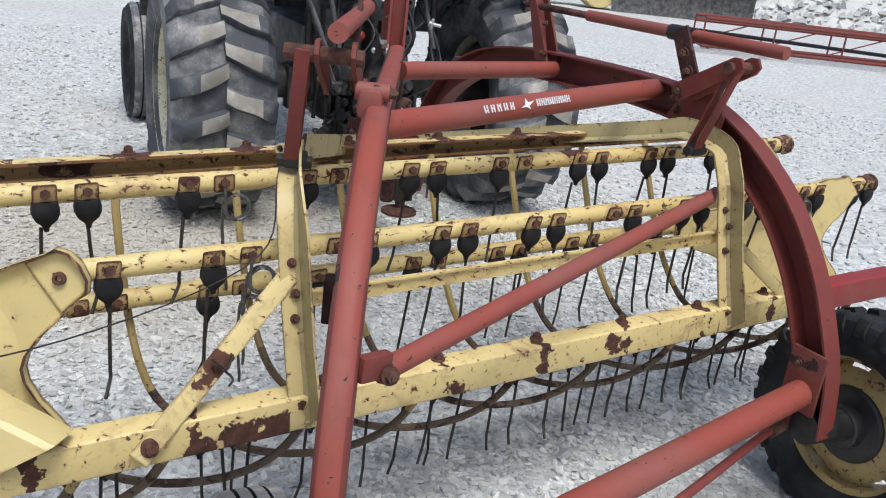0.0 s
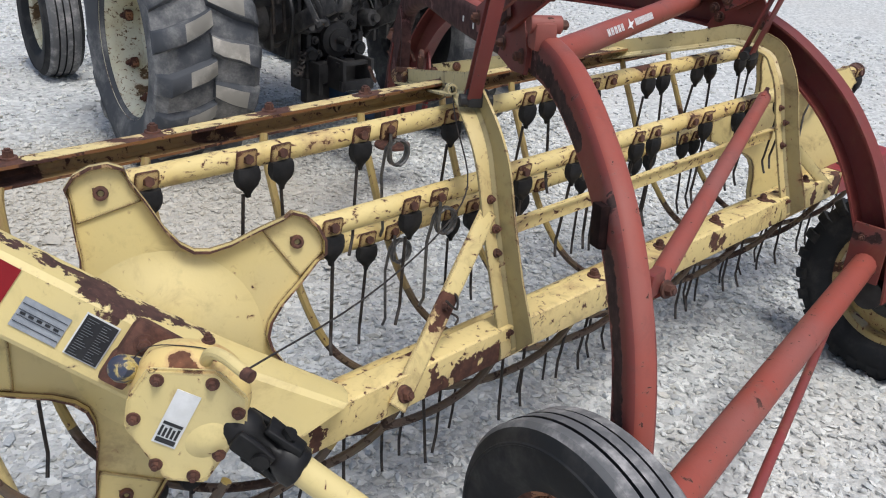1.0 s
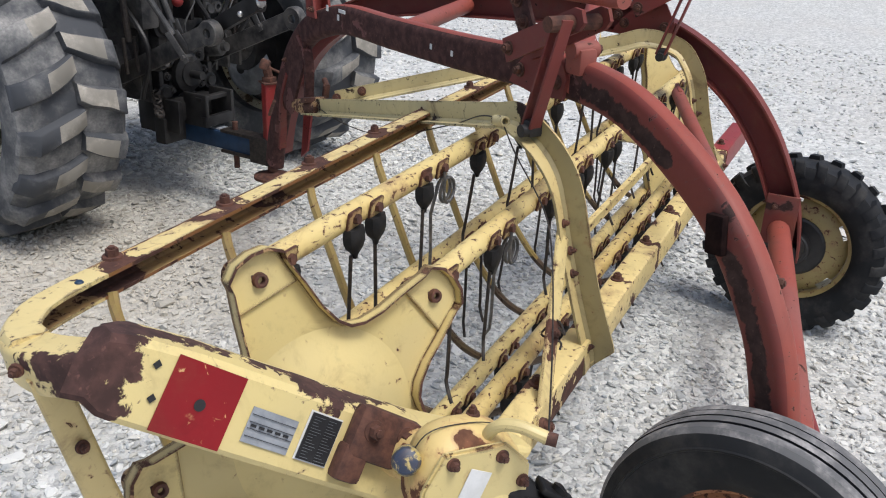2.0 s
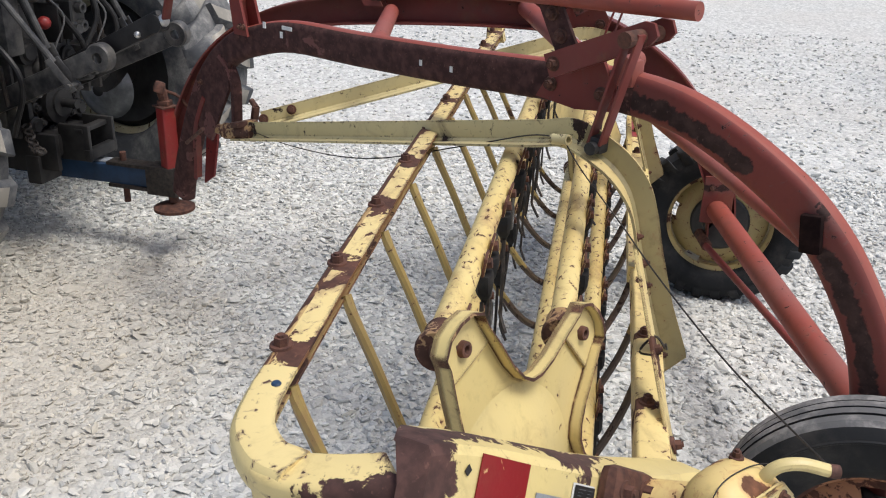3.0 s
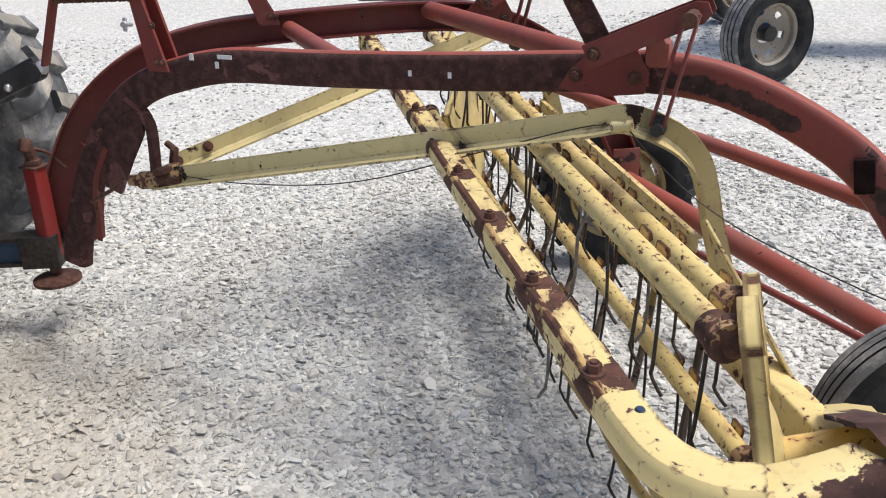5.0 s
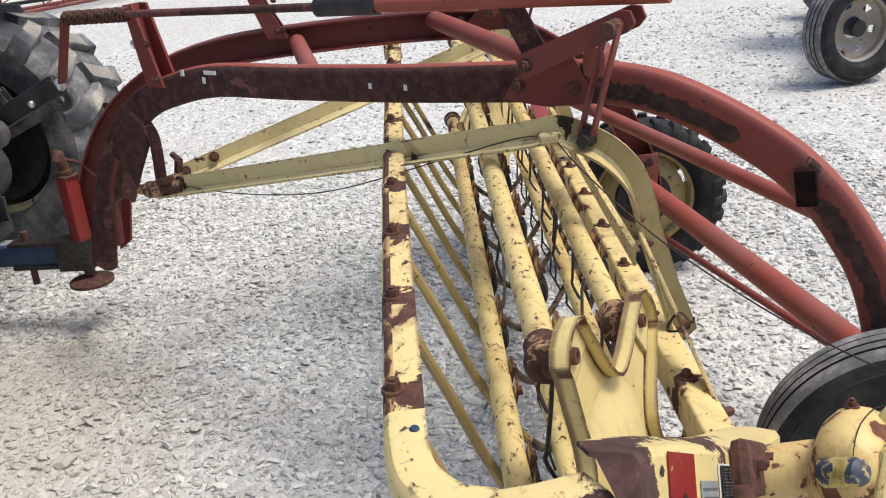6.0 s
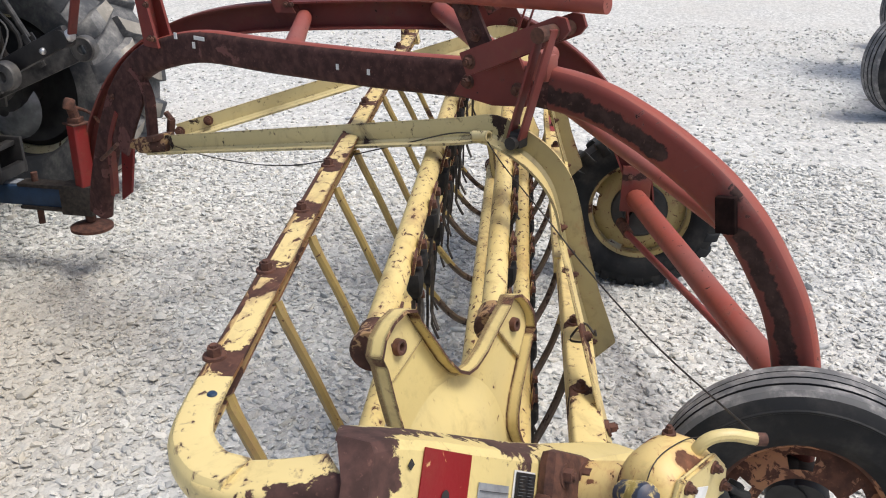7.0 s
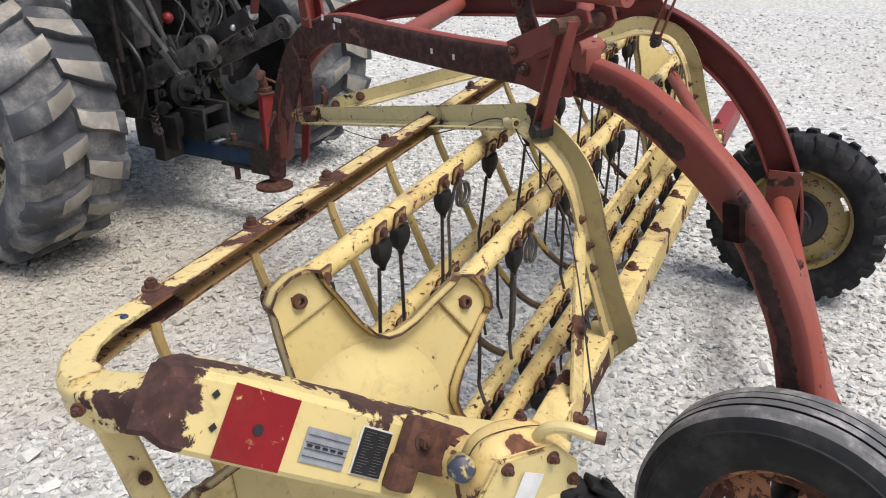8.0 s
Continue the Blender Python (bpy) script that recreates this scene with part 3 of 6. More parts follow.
def bell_crank(origin, along, across, label, low_end=(-0.045, -0.085, -0.085), tip=(-0.12, 0.165)):
    """Gusset, bell crank with two arms, and the pair of hanger rods under it."""
    def at(a, z, o=0.0):
        return Vector(origin) + along * a + across * o + V(0, 0, z)
    t = across * 0.010
    bm = bmesh.new()
    slab(bm, [at(0.17, -0.05), at(0.14, 0.0), at(0.06, 0.075), at(-0.02, 0.07), at(-0.06, 0.0), at(-0.05, -0.05), at(0.05, -0.062)], t)
    g = part("gusset", bm, M_RED, rake, label)
    bolt(g, at(0.125, -0.012, -0.002), -across, True)
    bolt(g, at(-0.025, -0.012, -0.002), -across, True)
    bm = bmesh.new()
    p, q = at(0.06, 0.06, -0.014), at(tip[0] - 0.015, tip[1] + 0.01, -0.014)
    d = (q - p).normalized()
    u = across.cross(d).normalized()
    ring = [p - u * 0.028 - d * 0.02, q - u * 0.026, q - u * 0.014 + d * 0.022, q + u * 0.014 + d * 0.022, q + u * 0.026, p + u * 0.03 - d * 0.02]
    slab(bm, ring, t)
    slab(bm, [x - across * 0.075 for x in ring], t)
    arm = part("lift_arm", bm, M_RED, rake, "red bell-crank arm")
    bolt(arm, at(0.06, 0.06, -0.088), -across, True)
    bm = bmesh.new()
    pipe(bm, [at(*tip, 0.012), at(*tip, low_end[2] - 0.02)], 0.018, 12)
    part("pin", bm, M_RUST, rake)
    bm = bmesh.new()
    p, q = at(0.05, 0.055, -0.03), at(0.155, 0.235, -0.03)
    d = (q - p).normalized()
    u = across.cross(d).normalized()
    slab(bm, [p - u * 0.032, q - u * 0.03, q + u * 0.03, p + u * 0.032], t)
    up = part("upright_arm", bm, M_RED_WORN, rake, "rust-red upright lever")
    bolt(up, at(0.115, 0.165, -0.032), -across, True)
    bolt(up, at(0.085, 0.115, -0.032), -across, True)
    bm = bmesh.new()
    top, low = at(*tip, low_end[2] + 0.02), at(*low_end)
    bm.free()
    for o in (-0.015, 0.015):
        bm = bmesh.new()
        p, q = top + along * o, low + along * o
        add_box(bm, (p + q) / 2, ((q - p).length + 0.02, 0.007, 0.032), axes(q - p, across), 0.002)
        part("hanger_link", bm, M_RED, rake, "flat dark red hanger link")
    bm = bmesh.new()
    add_box(bm, low + across * 0.01 + V(0, 0, -0.010), (0.034, 0.05, 0.04), axes(along), 0.008)
    pipe(bm, [low - across * 0.03 + V(0, 0, -0.015), low + across * 0.045 + V(0, 0, -0.015)], 0.015, 12)
    part("hanger_block", bm, M_GREASE, rake, "greasy hanger block")
    return at


bell_crank(left_at(0.31, 1.15, 0.058), LW, LN, "red gusset plate bolted to the tube", (-0.112, -0.079, -0.135), (-0.165, 0.155))
bell_crank(V(1.455, 0.265, 1.115), V(0, 1, 0), V(1, 0, 0), "red gusset plate bolted to the channel")

# lift tubes, sleeves, front brackets
l_front, l_end = V(0.99, 1.50, 1.305), V(0.04, 0.025, 1.367)
ld = (l_end - l_front).normalized()
pipe_part("lift_rod", [l_front, l_front - ld * -0.85], 0.012, M_RED_WORN, "thin red lift rod")
pipe_part("lift_tube", [l_front + ld * 0.85, l_end], 0.021, M_RED_PIPE, "faded red lift tube")
pipe_part("sleeve", [l_front + ld * 0.78, l_front + ld * 0.98], 0.027, M_GREASE, "black sleeve")
r_front, r_end = V(1.47, 1.25, 1.312), V(1.50, 0.07, 1.338)
rd = (r_end - r_front).normalized()
pipe_part("lift_rod", [r_front, r_front + rd * 0.4], 0.013, M_RED_WORN, "thin red lift rod")
pipe_part("lift_tube", [r_front + rd * 0.35, r_end], 0.02, M_RED_PIPE, "faded red lift tube")
pipe_part("sleeve", [r_front + rd * 0.74, r_front + rd * 0.84], 0.025, M_GREASE, "black sleeve")


def front_bracket(base, along, across, top):
    bm = bmesh.new()
    a = [base - along * 0.035, base + along * 0.04, Vector(top) + along * 0.022, Vector(top) - along * 0.018]
    slab(bm, a, across * 0.01)
    slab(bm, [x + across * 0.06 for x in a], across * 0.01)
    slab(bm, [a[1] + across * 0.01, a[1] + across * 0.07, a[2] + across * 0.07, a[2] + across * 0.01], along * -0.01)
    b = part("rod_bracket", bm, M_RED, rake, "tapered red bracket holding the lift rod")
    bolt(b, base + V(0, 0, 0.03) - across * 0.002, -across)
    bolt(b, base + V(0, 0, 0.14) - across * 0.002, -across)
    bolt(b, base + V(0, 0, 0.03) - along * 0.02 - across * 0.002, -across)
    return b


front_bracket(left_at(1.74, 1.07, 0.056), LW, LN, left_at(1.80, 1.33, 0.056))
front_bracket(V(1.455, 1.10, 1.12), V(0, 1, 0), V(1, 0, 0), V(1.455, 1.20, 1.34))
# spring and crank lever ahead of the left bracket
sp0, sp1 = V(0.985, 1.49, 1.305), V(1.14, 1.745, 1.290)
sd = (sp1 - sp0).normalized()
s1, s2 = sd.cross(V(0, 0, 1)).normalized(), V(0, 0, 1)
bm = bmesh.new()
coil = [sp0.lerp(sp1, i / 150) + (s1 * math.cos(i * 0.75) + s2 * math.sin(i * 0.75)) * 0.02 for i in range(151)]
pipe(bm, coil, 0.0055, 6)
part("coil_spring", bm, M_RUST, rake, "rusty coil spring round the lift rod")
pipe_part("spring_rod", [sp0, sp1 + sd * 0.01], 0.012, M_RUST)
bm = bmesh.new()
add_box(bm, sp1.lerp(V(1.18, 1.82, 1.07), 0.5), (0.235, 0.012, 0.034), axes(V(1.18, 1.82, 1.07) - sp1, (0.8, -0.5, 0)), 0.004)
part("crank_lever", bm, M_RED, rake, "red crank lever")
bm = bmesh.new()
bmesh.ops.create_icosphere(bm, subdivisions=2, radius=0.024, matrix=Matrix.Translation((1.19, 1.836, 1.062)))
part("lever_knob", bm, M_CHROME, rake, "bright worn steel ball")
bm = bmesh.new()
lathe(bm, [(0.0, 0.03), (0.010, 0.03), (0.012, 0.022), (0.007, 0.018), (0.007, -0.02)], Matrix.Translation((1.265, 1.56, 1.174)) @ axes((-0.9, 0.4, 0.15)).to_4x4(), 12)
add_box(bm, V(1.25, 1.567, 1.177), (0.012, 0.012, 0.045), axes((-0.9, 0.4, 0.15)), 0.004)
part("wing_screw", bm, M_CHROME, rake, "grey wing screw")

# hitch legs, jack and drawbar tongue
bm = bmesh.new()
slab(bm, [left_at(1.84, 0.96, 0.066), left_at(1.85, 0.86, 0.066), left_at(1.915, 0.76, 0.066), left_at(1.985, 0.64, 0.066), left_at(2.04, 0.66, 0.066), left_at(2.10, 0.72, 0.066), left_at(2.02, 0.86, 0.066)], LN * 0.012)
bolt_at = left_at(2.024, 0.857, 0.065)
gusset = part("hitch_gusset", bm, M_RED_WORN, rake, "dark rust-red hitch gusset")
bolt(gusset, bolt_at, -LN)
bm = bmesh.new()
slab(bm, [left_at(a, z, 0.283) for a, z in ((2.34, 0.73), (2.30, 0.69), (2.268, 0.64), (2.266, 0.59), (2.28, 0.525), (2.325, 0.36), (2.40, 0.31), (2.372, 0.45), (2.335, 0.66))], LN * 0.010)
part("hitch_plate", bm, M_RED_DEEP, rake, "deep red hitch side plate")
bm = bmesh.new()
sweep(bm, smooth_path([left_at(2.012, 0.80, 0.066), left_at(2.052, 0.735, 0.066), left_at(2.082, 0.677, 0.066), left_at(2.098, 0.609, 0.066), left_at(2.1, 0.544, 0.066), left_at(2.112, 0.455, 0.066)], 4), [(-0.004, -0.010), (0.03, -0.010), (0.03, -0.005), (0.0, -0.005), (0.0, 0.010), (-0.004, 0.010)], LN)
part("hitch_flange", bm, M_RED, rake, "curved red flange along the hitch opening")
jack_x, jack_y = 1.445, 1.995
bm = bmesh.new()
sweep(bm, [V(jack_x, jack_y, 0.31), V(jack_x, jack_y, 0.66)], rounded(0.062, 0.062, 0.01), LN)
part("jack_tube", bm, M_RED_BRIGHT, rake, "bright red square parking-jack tube")
bm = bmesh.new()
pipe(bm, [V(jack_x, jack_y, 0.24), V(jack_x, jack_y, 0.36)], 0.022, 12)
lathe(bm, [(0.0, 0.0), (0.088, 0.0), (0.088, 0.012), (0.03, 0.03), (0.0, 0.03)], Matrix.Translation((jack_x, jack_y, 0.205)) @ pose(0, 0, 0, 0, -90, 0), 28)
part("jack_foot", bm, M_RUST, rake, "rusty round jack foot hanging clear of the ground")
bm = bmesh.new()
add_box(bm, V(jack_x, jack_y, 0.675), (0.05, 0.05, 0.03), None, 0.006)
pipe(bm, [V(jack_x, jack_y, 0.68), V(jack_x - 0.01, jack_y + 0.01, 0.75)], 0.021, 10)
add_box(bm, V(jack_x - 0.012, jack_y + 0.012, 0.745), (0.05, 0.045, 0.05), pose(0, 0, 0, 20, 12, 30).to_3x3(), 0.014)
add_box(bm, V(jack_x, jack_y, 0.664), (0.078, 0.078, 0.008), LM, 0.003)
pipe(bm, smooth_path([V(jack_x, jack_y, 0.73), V(jack_x + 0.03, jack_y - 0.05, 0.70), V(jack_x + 0.03, jack_y - 0.10, 0.64)], 4), 0.007, 8)
part("jack_crank", bm, M_RUST, rake)
bm = bmesh.new()
for z in (0.285, 0.385):
    add_box(bm, V(1.47, 2.13, z), (0.075, 0.34, 0.016), pose(0, 0, 0, 0, 0, -6).to_3x3(), 0.004)
add_box(bm, V(1.455, 2.03, 0.335), (0.09, 0.14, 0.13), pose(0, 0, 0, 0, 0, -6).to_3x3(), 0.006)
part("hitch_tongue", bm, M_STEEL, rake, "rust-red forked hitch tongue")
pipe_part("hitch_pin", [V(1.49, 2.24, 0.20), V(1.49, 2.24, 0.43)], 0.014, M_RUST)
bm = bmesh.new()
sweep(bm, smooth_path([left_at(1.9, 0.975, 0.07), left_at(1.868, 0.95, 0.07), left_at(1.838, 0.91, 0.07), left_at(1.826, 0.86, 0.07), left_at(1.833, 0.735, 0.07)], 4), [(-0.006, -0.009), (0.03, -0.009), (0.03, 0.009), (-0.006, 0.009)], LN)
part("support_bar", bm, M_RED_WORN, rake, "bent rust-red support bar")
pipe_part("release_rod", [left_at(2.05, 0.63, 0.0), left_at(1.84, 0.74, -0.06)], 0.007, M_RUST)
for i, (s, z, wd, hg) in enumerate(((1.50, 1.125, 0.05, 0.012), (1.53, 1.10, 0.012, 0.02), (1.62, 1.12, 0.014, 0.02))):
    bm = bmesh.new()
    add_box(bm, left_at(s, z, 0.0668), (0.003, wd, hg), Matrix((LN, LW, V(0, 0, 1))).transposed())
    part("letter_bar", bm, M_WHITE, left_tube, smooth=0)

for q in (V(0.536, 0.726, 1.112), V(0.475, 0.626, 1.113)):
    bm = bmesh.new()
    add_box(bm, V(0, 0, 0), (0.003, 0.010, 0.016), Matrix((LN, LW, V(0, 0, 1))).transposed())
    bmesh.ops.translate(bm, vec=LW * q.dot(LW) + LN * 0.0705 + V(0, 0, q.z), verts=bm.verts)
    part("slot", bm, M_WHITE, left_tube, smooth=0)

# yellow lift arms: up from the beam, over the reel, ahead to the hitch
ARM = [(-0.026, 0.026), (0.019, 0.026), (0.024, 0.021), (0.024, -0.034), (0.018, -0.034), (0.018, 0.012), (0.010, 0.020), (-0.026, 0.020)]      # angle: flat web and one upright flange


def arm_path(x0, hip, eye):
    hip, eye = Vector(hip), Vector(eye)
    d = (eye - hip).normalized()
    leg = [V(x0, -0.024, 0.495), V(x0, -0.018, 0.54), V(x0, 0.026, 0.68), V(x0, 0.064, 0.81), V(x0, 0.092, 0.92), V(x0 + 0.006, 0.125, 0.985), V(x0 + 0.026, 0.182, 1.036)]
    return smooth_path(leg + [hip + d * 0.0, hip + d * 0.10, hip + d * 0.35], 4) + [hip + d * 0.7, eye]


arms = []
for x0, hip, eye in ((0.0, (0.075, 0.27, 1.068), (1.03, 1.51, 0.705)), (1.42, (1.40, 0.29, 1.062), (1.145, 1.45, 0.72))):
    bm = bmesh.new()
    path = arm_path(x0, hip, eye)
    across = (Vector(eye) - Vector(hip)).cross(V(0, 0, 1)).normalized()
    n = len(path)

    def side(i, across=across, n=n):
        k = min(1.0, max(0.0, (i - 16) / 12))
        return V(1, 0, 0).lerp(across, k)
    sweep(bm, path, ARM, side)
    bm.verts.ensure_lookup_table()
    for ring in range(8):
        for k, (_, out) in enumerate(ARM):
            bm.verts[ring * len(ARM) + k].co += (path[2] - path[0]).normalized() * 0.055 * max(0.0, 0.026 - out) / 0.06 * (1 - ring / 8)
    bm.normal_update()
    # legs: faces turned sideways get a darker yellow that paints in their shade
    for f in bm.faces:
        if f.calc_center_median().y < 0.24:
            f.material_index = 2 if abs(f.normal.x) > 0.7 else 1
    arms.append(part("lift_link", bm, [M_YEL_ARM, M_YEL_LEG, M_YEL_SHADE], rake, "faded yellow bent angle-iron arm over the reel"))
    for by, bz in ((0.004, 0.56), (0.062, 0.74), (0.096, 0.86)):
        bolt(arms[-1], V(x0 + 0.002, by, bz), (0, -1, 0.3))
for q in ((1.182, 1.347, 0.765), (1.157, 1.45, 0.727)):
    bolt(arms[1], q, (-1, -0.2, 0.2), True)
bm = bmesh.new()
pipe(bm, [V(0.99, 1.42, 0.72), V(1.06, 1.56, 0.70)], 0.03, 14)
add_box(bm, V(1.02, 1.47, 0.745), (0.05, 0.09, 0.02), axes((0.6, 0.8, -0.2)), 0.004)
pipe(bm, [V(1.06, 1.55, 0.70), V(1.085, 1.60, 0.695)], 0.02, 6)
bm2 = bmesh.new()
add_box(bm2, V(1.08, 1.45, 0.77), (0.018, 0.026, 0.055), axes((0.6, 0.8, 0.3)), 0.004)
pipe(bm2, [V(1.075, 1.44, 0.79), V(1.10, 1.47, 0.81)], 0.011, 10)
part("clamp_ear", bm2, M_RUST, rake, "rusty clamp ear")
part("link_eye", bm, M_COLLAR, rake, "rusty clamp and eye where the arms meet the hitch")
bm = bmesh.new()
tube = V(0.10, 0.125, -0.03).normalized()
lathe(bm, [(0.008, 0.0), (0.0125, 0.0), (0.0125, 0.05), (0.008, 0.05)], Matrix.Translation((0.040, 0.273, 1.066)) @ axes(tube).to_4x4(), 14, closed=True)
part("cord_guide", bm, M_YEL_ARM, rake, "short yellow guide tube with an open end")

# main beam under the rear of the reel
bm = bmesh.new()
sweep(bm, [V(-0.67, 0.036, 0.53), V(1.0, 0.036, 0.53), V(1.88, 0.036, 0.53)], rounded(0.088, 0.068, 0.008), V(0, 0, 1))
beam = part("main_beam", bm, M_YEL_BEAM, rake, "yellow square steel beam with chipped, rusty paint")
bm = bmesh.new()
sweep(bm, [V(1.865, 0.036, 0.53), V(2.35, 0.03, 0.53)], rounded(0.092, 0.072, 0.008), V(0, 0, 1))
part("beam_end", bm, M_RED_BRIGHT, rake, "bright red end of the beam")
for i in range(8):
    bolt(beam, V(-0.24 + 0.3135 * i, 0.045, 0.575), (0, 0, 1), True)
bolt(beam, V(-0.335, -0.004, 0.538), (0, -1, 0.1), True)


def flat_bar(name, p, q, wide, thick, mat, label="", up=(0, 0, 1)):
    p, q = Vector(p), Vector(q)
    bm = bmesh.new()
    add_box(bm, (p + q) / 2, ((q - p).length, thick, wide), axes(q - p, up), 0.003)
    return part(name, bm, mat, rake, label)


M_STRAP = rusty_paint("strap_paint", YEL, YEL_F, 0.62, 0.64, worn=1.0, dirt=0.6, blobs=[(-0.182, 0.042, 0.672, 0.035), (-0.21, 0.03, 0.645, 0.028)])
strap = flat_bar("strap", (-0.36, -0.012, 0.515), (0.0, 0.095, 0.835), 0.046, 0.008, M_STRAP, "yellow diagonal strap, rusty round its middle bolt", (-0.55, 0.5, 1))
bolt(strap, V(-0.335, -0.012, 0.538), (0, -1, 0.3), True)
bolt(strap, V(-0.182, 0.042, 0.672), (0, -1, 0.3), True)
tie = smooth_path([V(-0.20, 0.02, 0.70), V(-0.17, 0.015, 0.672), V(-0.15, 0.04, 0.69), V(-0.165, 0.07, 0.655), V(-0.15, 0.03, 0.64), V(-0.16, 0.025, 0.625)], 5)
pipe_part("wire_tie", tie, 0.0028, M_STEEL, "twisted dark tie wire", n=6)
strap2 = flat_bar("strap", (1.42, 0.09, 0.80), (1.76, -0.004, 0.53), 0.04, 0.008, M_YEL, "yellow diagonal strap")
bolt(strap2, V(1.74, -0.01, 0.545), (0, -1, 0.3))
bm = bmesh.new()
bar = [(-0.020, -0.003), (0.021, -0.003), (0.021, 0.012), (0.016, 0.012), (0.016, 0.003), (-0.020, 0.003)]
sweep(bm, [V(0.0, 0.105, 0.765), V(1.42, 0.105, 0.772)], bar, V(0, 0, 1))
cross = part("rear_angle_bar", bm, M_YEL_BAR, rake, "yellow angle bar with a rusty upper edge")
for q in ((0.005, 0.074, 0.795), (1.425, 0.072, 0.815)):
    bolt(cross, q, (0, -1, 0.3))

# axes of the end box: along its face, up it, and into it
BO = V(-0.886, 0.194, 0.826)
BN = V(-0.434, -0.859, 0.255).normalized()
B1 = V(0.662, -0.498, -0.560)
B1 = (B1 - BN * B1.dot(BN)).normalized()
B2 = BN.cross(B1)


def box_at(a, b, d=0.0):
    return BO + B1 * a + B2 * b - BN * d


# front rail with its rounded corner
RAIL_Y = [(2.12, 0.70), (1.2, 0.692), (0.12, 0.672), (-0.5, 0.655)]
RAIL_BEND = [(-0.84, 0.644, 0.925), (-0.93, 0.641, 0.925), (-1.016, 0.629, 0.925), (-1.081, 0.586, 0.928), (-1.108, 0.535, 0.933)]
rail_pts = [V(x, y, 0.925) for x, y in RAIL_Y] + smooth_path([V(*p) for p in RAIL_BEND], 5)
bm = bmesh.new()
rail_outer = [(0.031, -0.036), (0.031, 0.006), (0.0285, 0.015), (0.022, 0.021), (0.013, 0.024), (-0.004, 0.024), (-0.013, 0.021), (-0.0195, 0.015), (-0.022, 0.006), (-0.022, -0.022)]
rail_channel = rail_outer + [(-0.016, -0.022), (-0.016, 0.008), (-0.010, 0.016), (0.018, 0.016), (0.024, 0.008), (0.024, -0.036)]
sweep(bm, rail_pts, rail_channel, V(0, 0, 1))
bm.faces.ensure_lookup_table()
# inside of the channel: rust, with its shade put into a browner paint
for i, f in enumerate(bm.faces):
    if i % 16 in (10, 11, 12, 13, 14) and i < 16 * (len(rail_pts) - 1):
        f.material_index = 1
    elif f.calc_center_median().x < -0.87:
        f.material_index = 2
    elif i % 16 in (9, 15):
        f.material_index = 3
    elif i % 16 in (1, 2, 7, 8):
        f.material_index = 4
M_RAIL_LIP = rusty_paint("orange_rust_lip", (0.27, 0.13, 0.045), (0.20, 0.085, 0.03), 0.56, 0.6, rust=(0.10, 0.042, 0.03), dirt=0.3)
M_RAIL_EDGE = rusty_paint("rail_edge_paint", (0.66, 0.50, 0.20), (0.50, 0.31, 0.10), 0.50, 0.56, patch_scale=8.0, streak=(0.35, 1.0, 1.0), worn=0.8, dirt=0.9, stain=(0.36, 0.17, 0.05))
M_YEL_NECK = rusty_paint("yellow_neck_paint", (0.73, 0.59, 0.27), (0.69, 0.55, 0.24), 0.68, 0.64, worn=0.75, dirt=0.6, rust=(0.085, 0.04, 0.033), blobs=[(*box_at(a, b, d), r) for a, b, d, r in ((-0.345, -0.075, 0.03, 0.05), (-0.37, -0.085, 0.05, 0.042), (-0.385, -0.09, 0.085, 0.034), (-0.395, -0.095, 0.12, 0.024))])
rail = part("front_rail", bm, [M_YEL_FRONT, M_RUST_SHADE, M_YEL_NECK, M_RAIL_LIP, M_RAIL_EDGE], rake, "yellow front rail with rusty patches round its bolts")
# box-section neck from the rail's corner to the end box: inner top, outer top, outer bottom and inner bottom edge
bm = bmesh.new()
neck_start = [V(-1.052, 0.575, 0.953), V(-1.108, 0.592, 0.952), V(-1.104, 0.588, 0.886), V(-1.05, 0.57, 0.886)]
neck_mid = [V(-1.072, 0.515, 0.966), V(-1.138, 0.522, 0.957), V(-1.13, 0.51, 0.888), V(-1.07, 0.505, 0.89)]
neck_end = [box_at(-0.335, -0.008, 0.075), box_at(-0.35, -0.041, 0.024), box_at(-0.335, -0.096, 0.032), box_at(-0.325, -0.09, 0.085)]
rings = []
for i in range(13):
    u = i / 12
    edge_pts = [a * (1 - u) * (1 - 2 * u) + b * 4 * u * (1 - u) + c * u * (2 * u - 1) for a, b, c in zip(neck_start, neck_mid, neck_end)]
    ring = []
    for k in range(4):
        q, before, after = edge_pts[k], edge_pts[k - 1], edge_pts[(k + 1) % 4]
        ring += [q + (before - q).normalized() * 0.009, q + (before - q).normalized() * 0.003 + (after - q).normalized() * 0.003, q + (after - q).normalized() * 0.009]
    rings.append([bm.verts.new(q) for q in ring])
for r0, r1 in zip(rings, rings[1:]):
    for j in range(12):
        bm.faces.new((r0[j], r0[(j + 1) % 12], r1[(j + 1) % 12], r1[j]))
bm.faces.new(rings[0]), bm.faces.new(rings[-1])
part("rail_neck", bm, M_YEL_NECK, rake, "yellow box-section neck with a rusty front", smooth=40)
for i in range(10):
    x = -0.822 + 0.3135 * i
    if x < 2.0:
        bolt(rail, V(x, 0.652 + 0.02 * (x + 0.8), 0.957), (0, 0, 1), True)
bm = bmesh.new()
lathe(bm, [(0.0, 0.0025), (0.0055, 0.0025), (0.0075, 0.0), (0.0075, -0.002)], Matrix.Translation((-0.925, 0.622, 0.957)) @ pose(0, 0, 0, 0, -90, 0), 12)
part("plug", bm, M_DEEP_BLUE, rail, "small dark blue-green plug")
bm = bmesh.new()
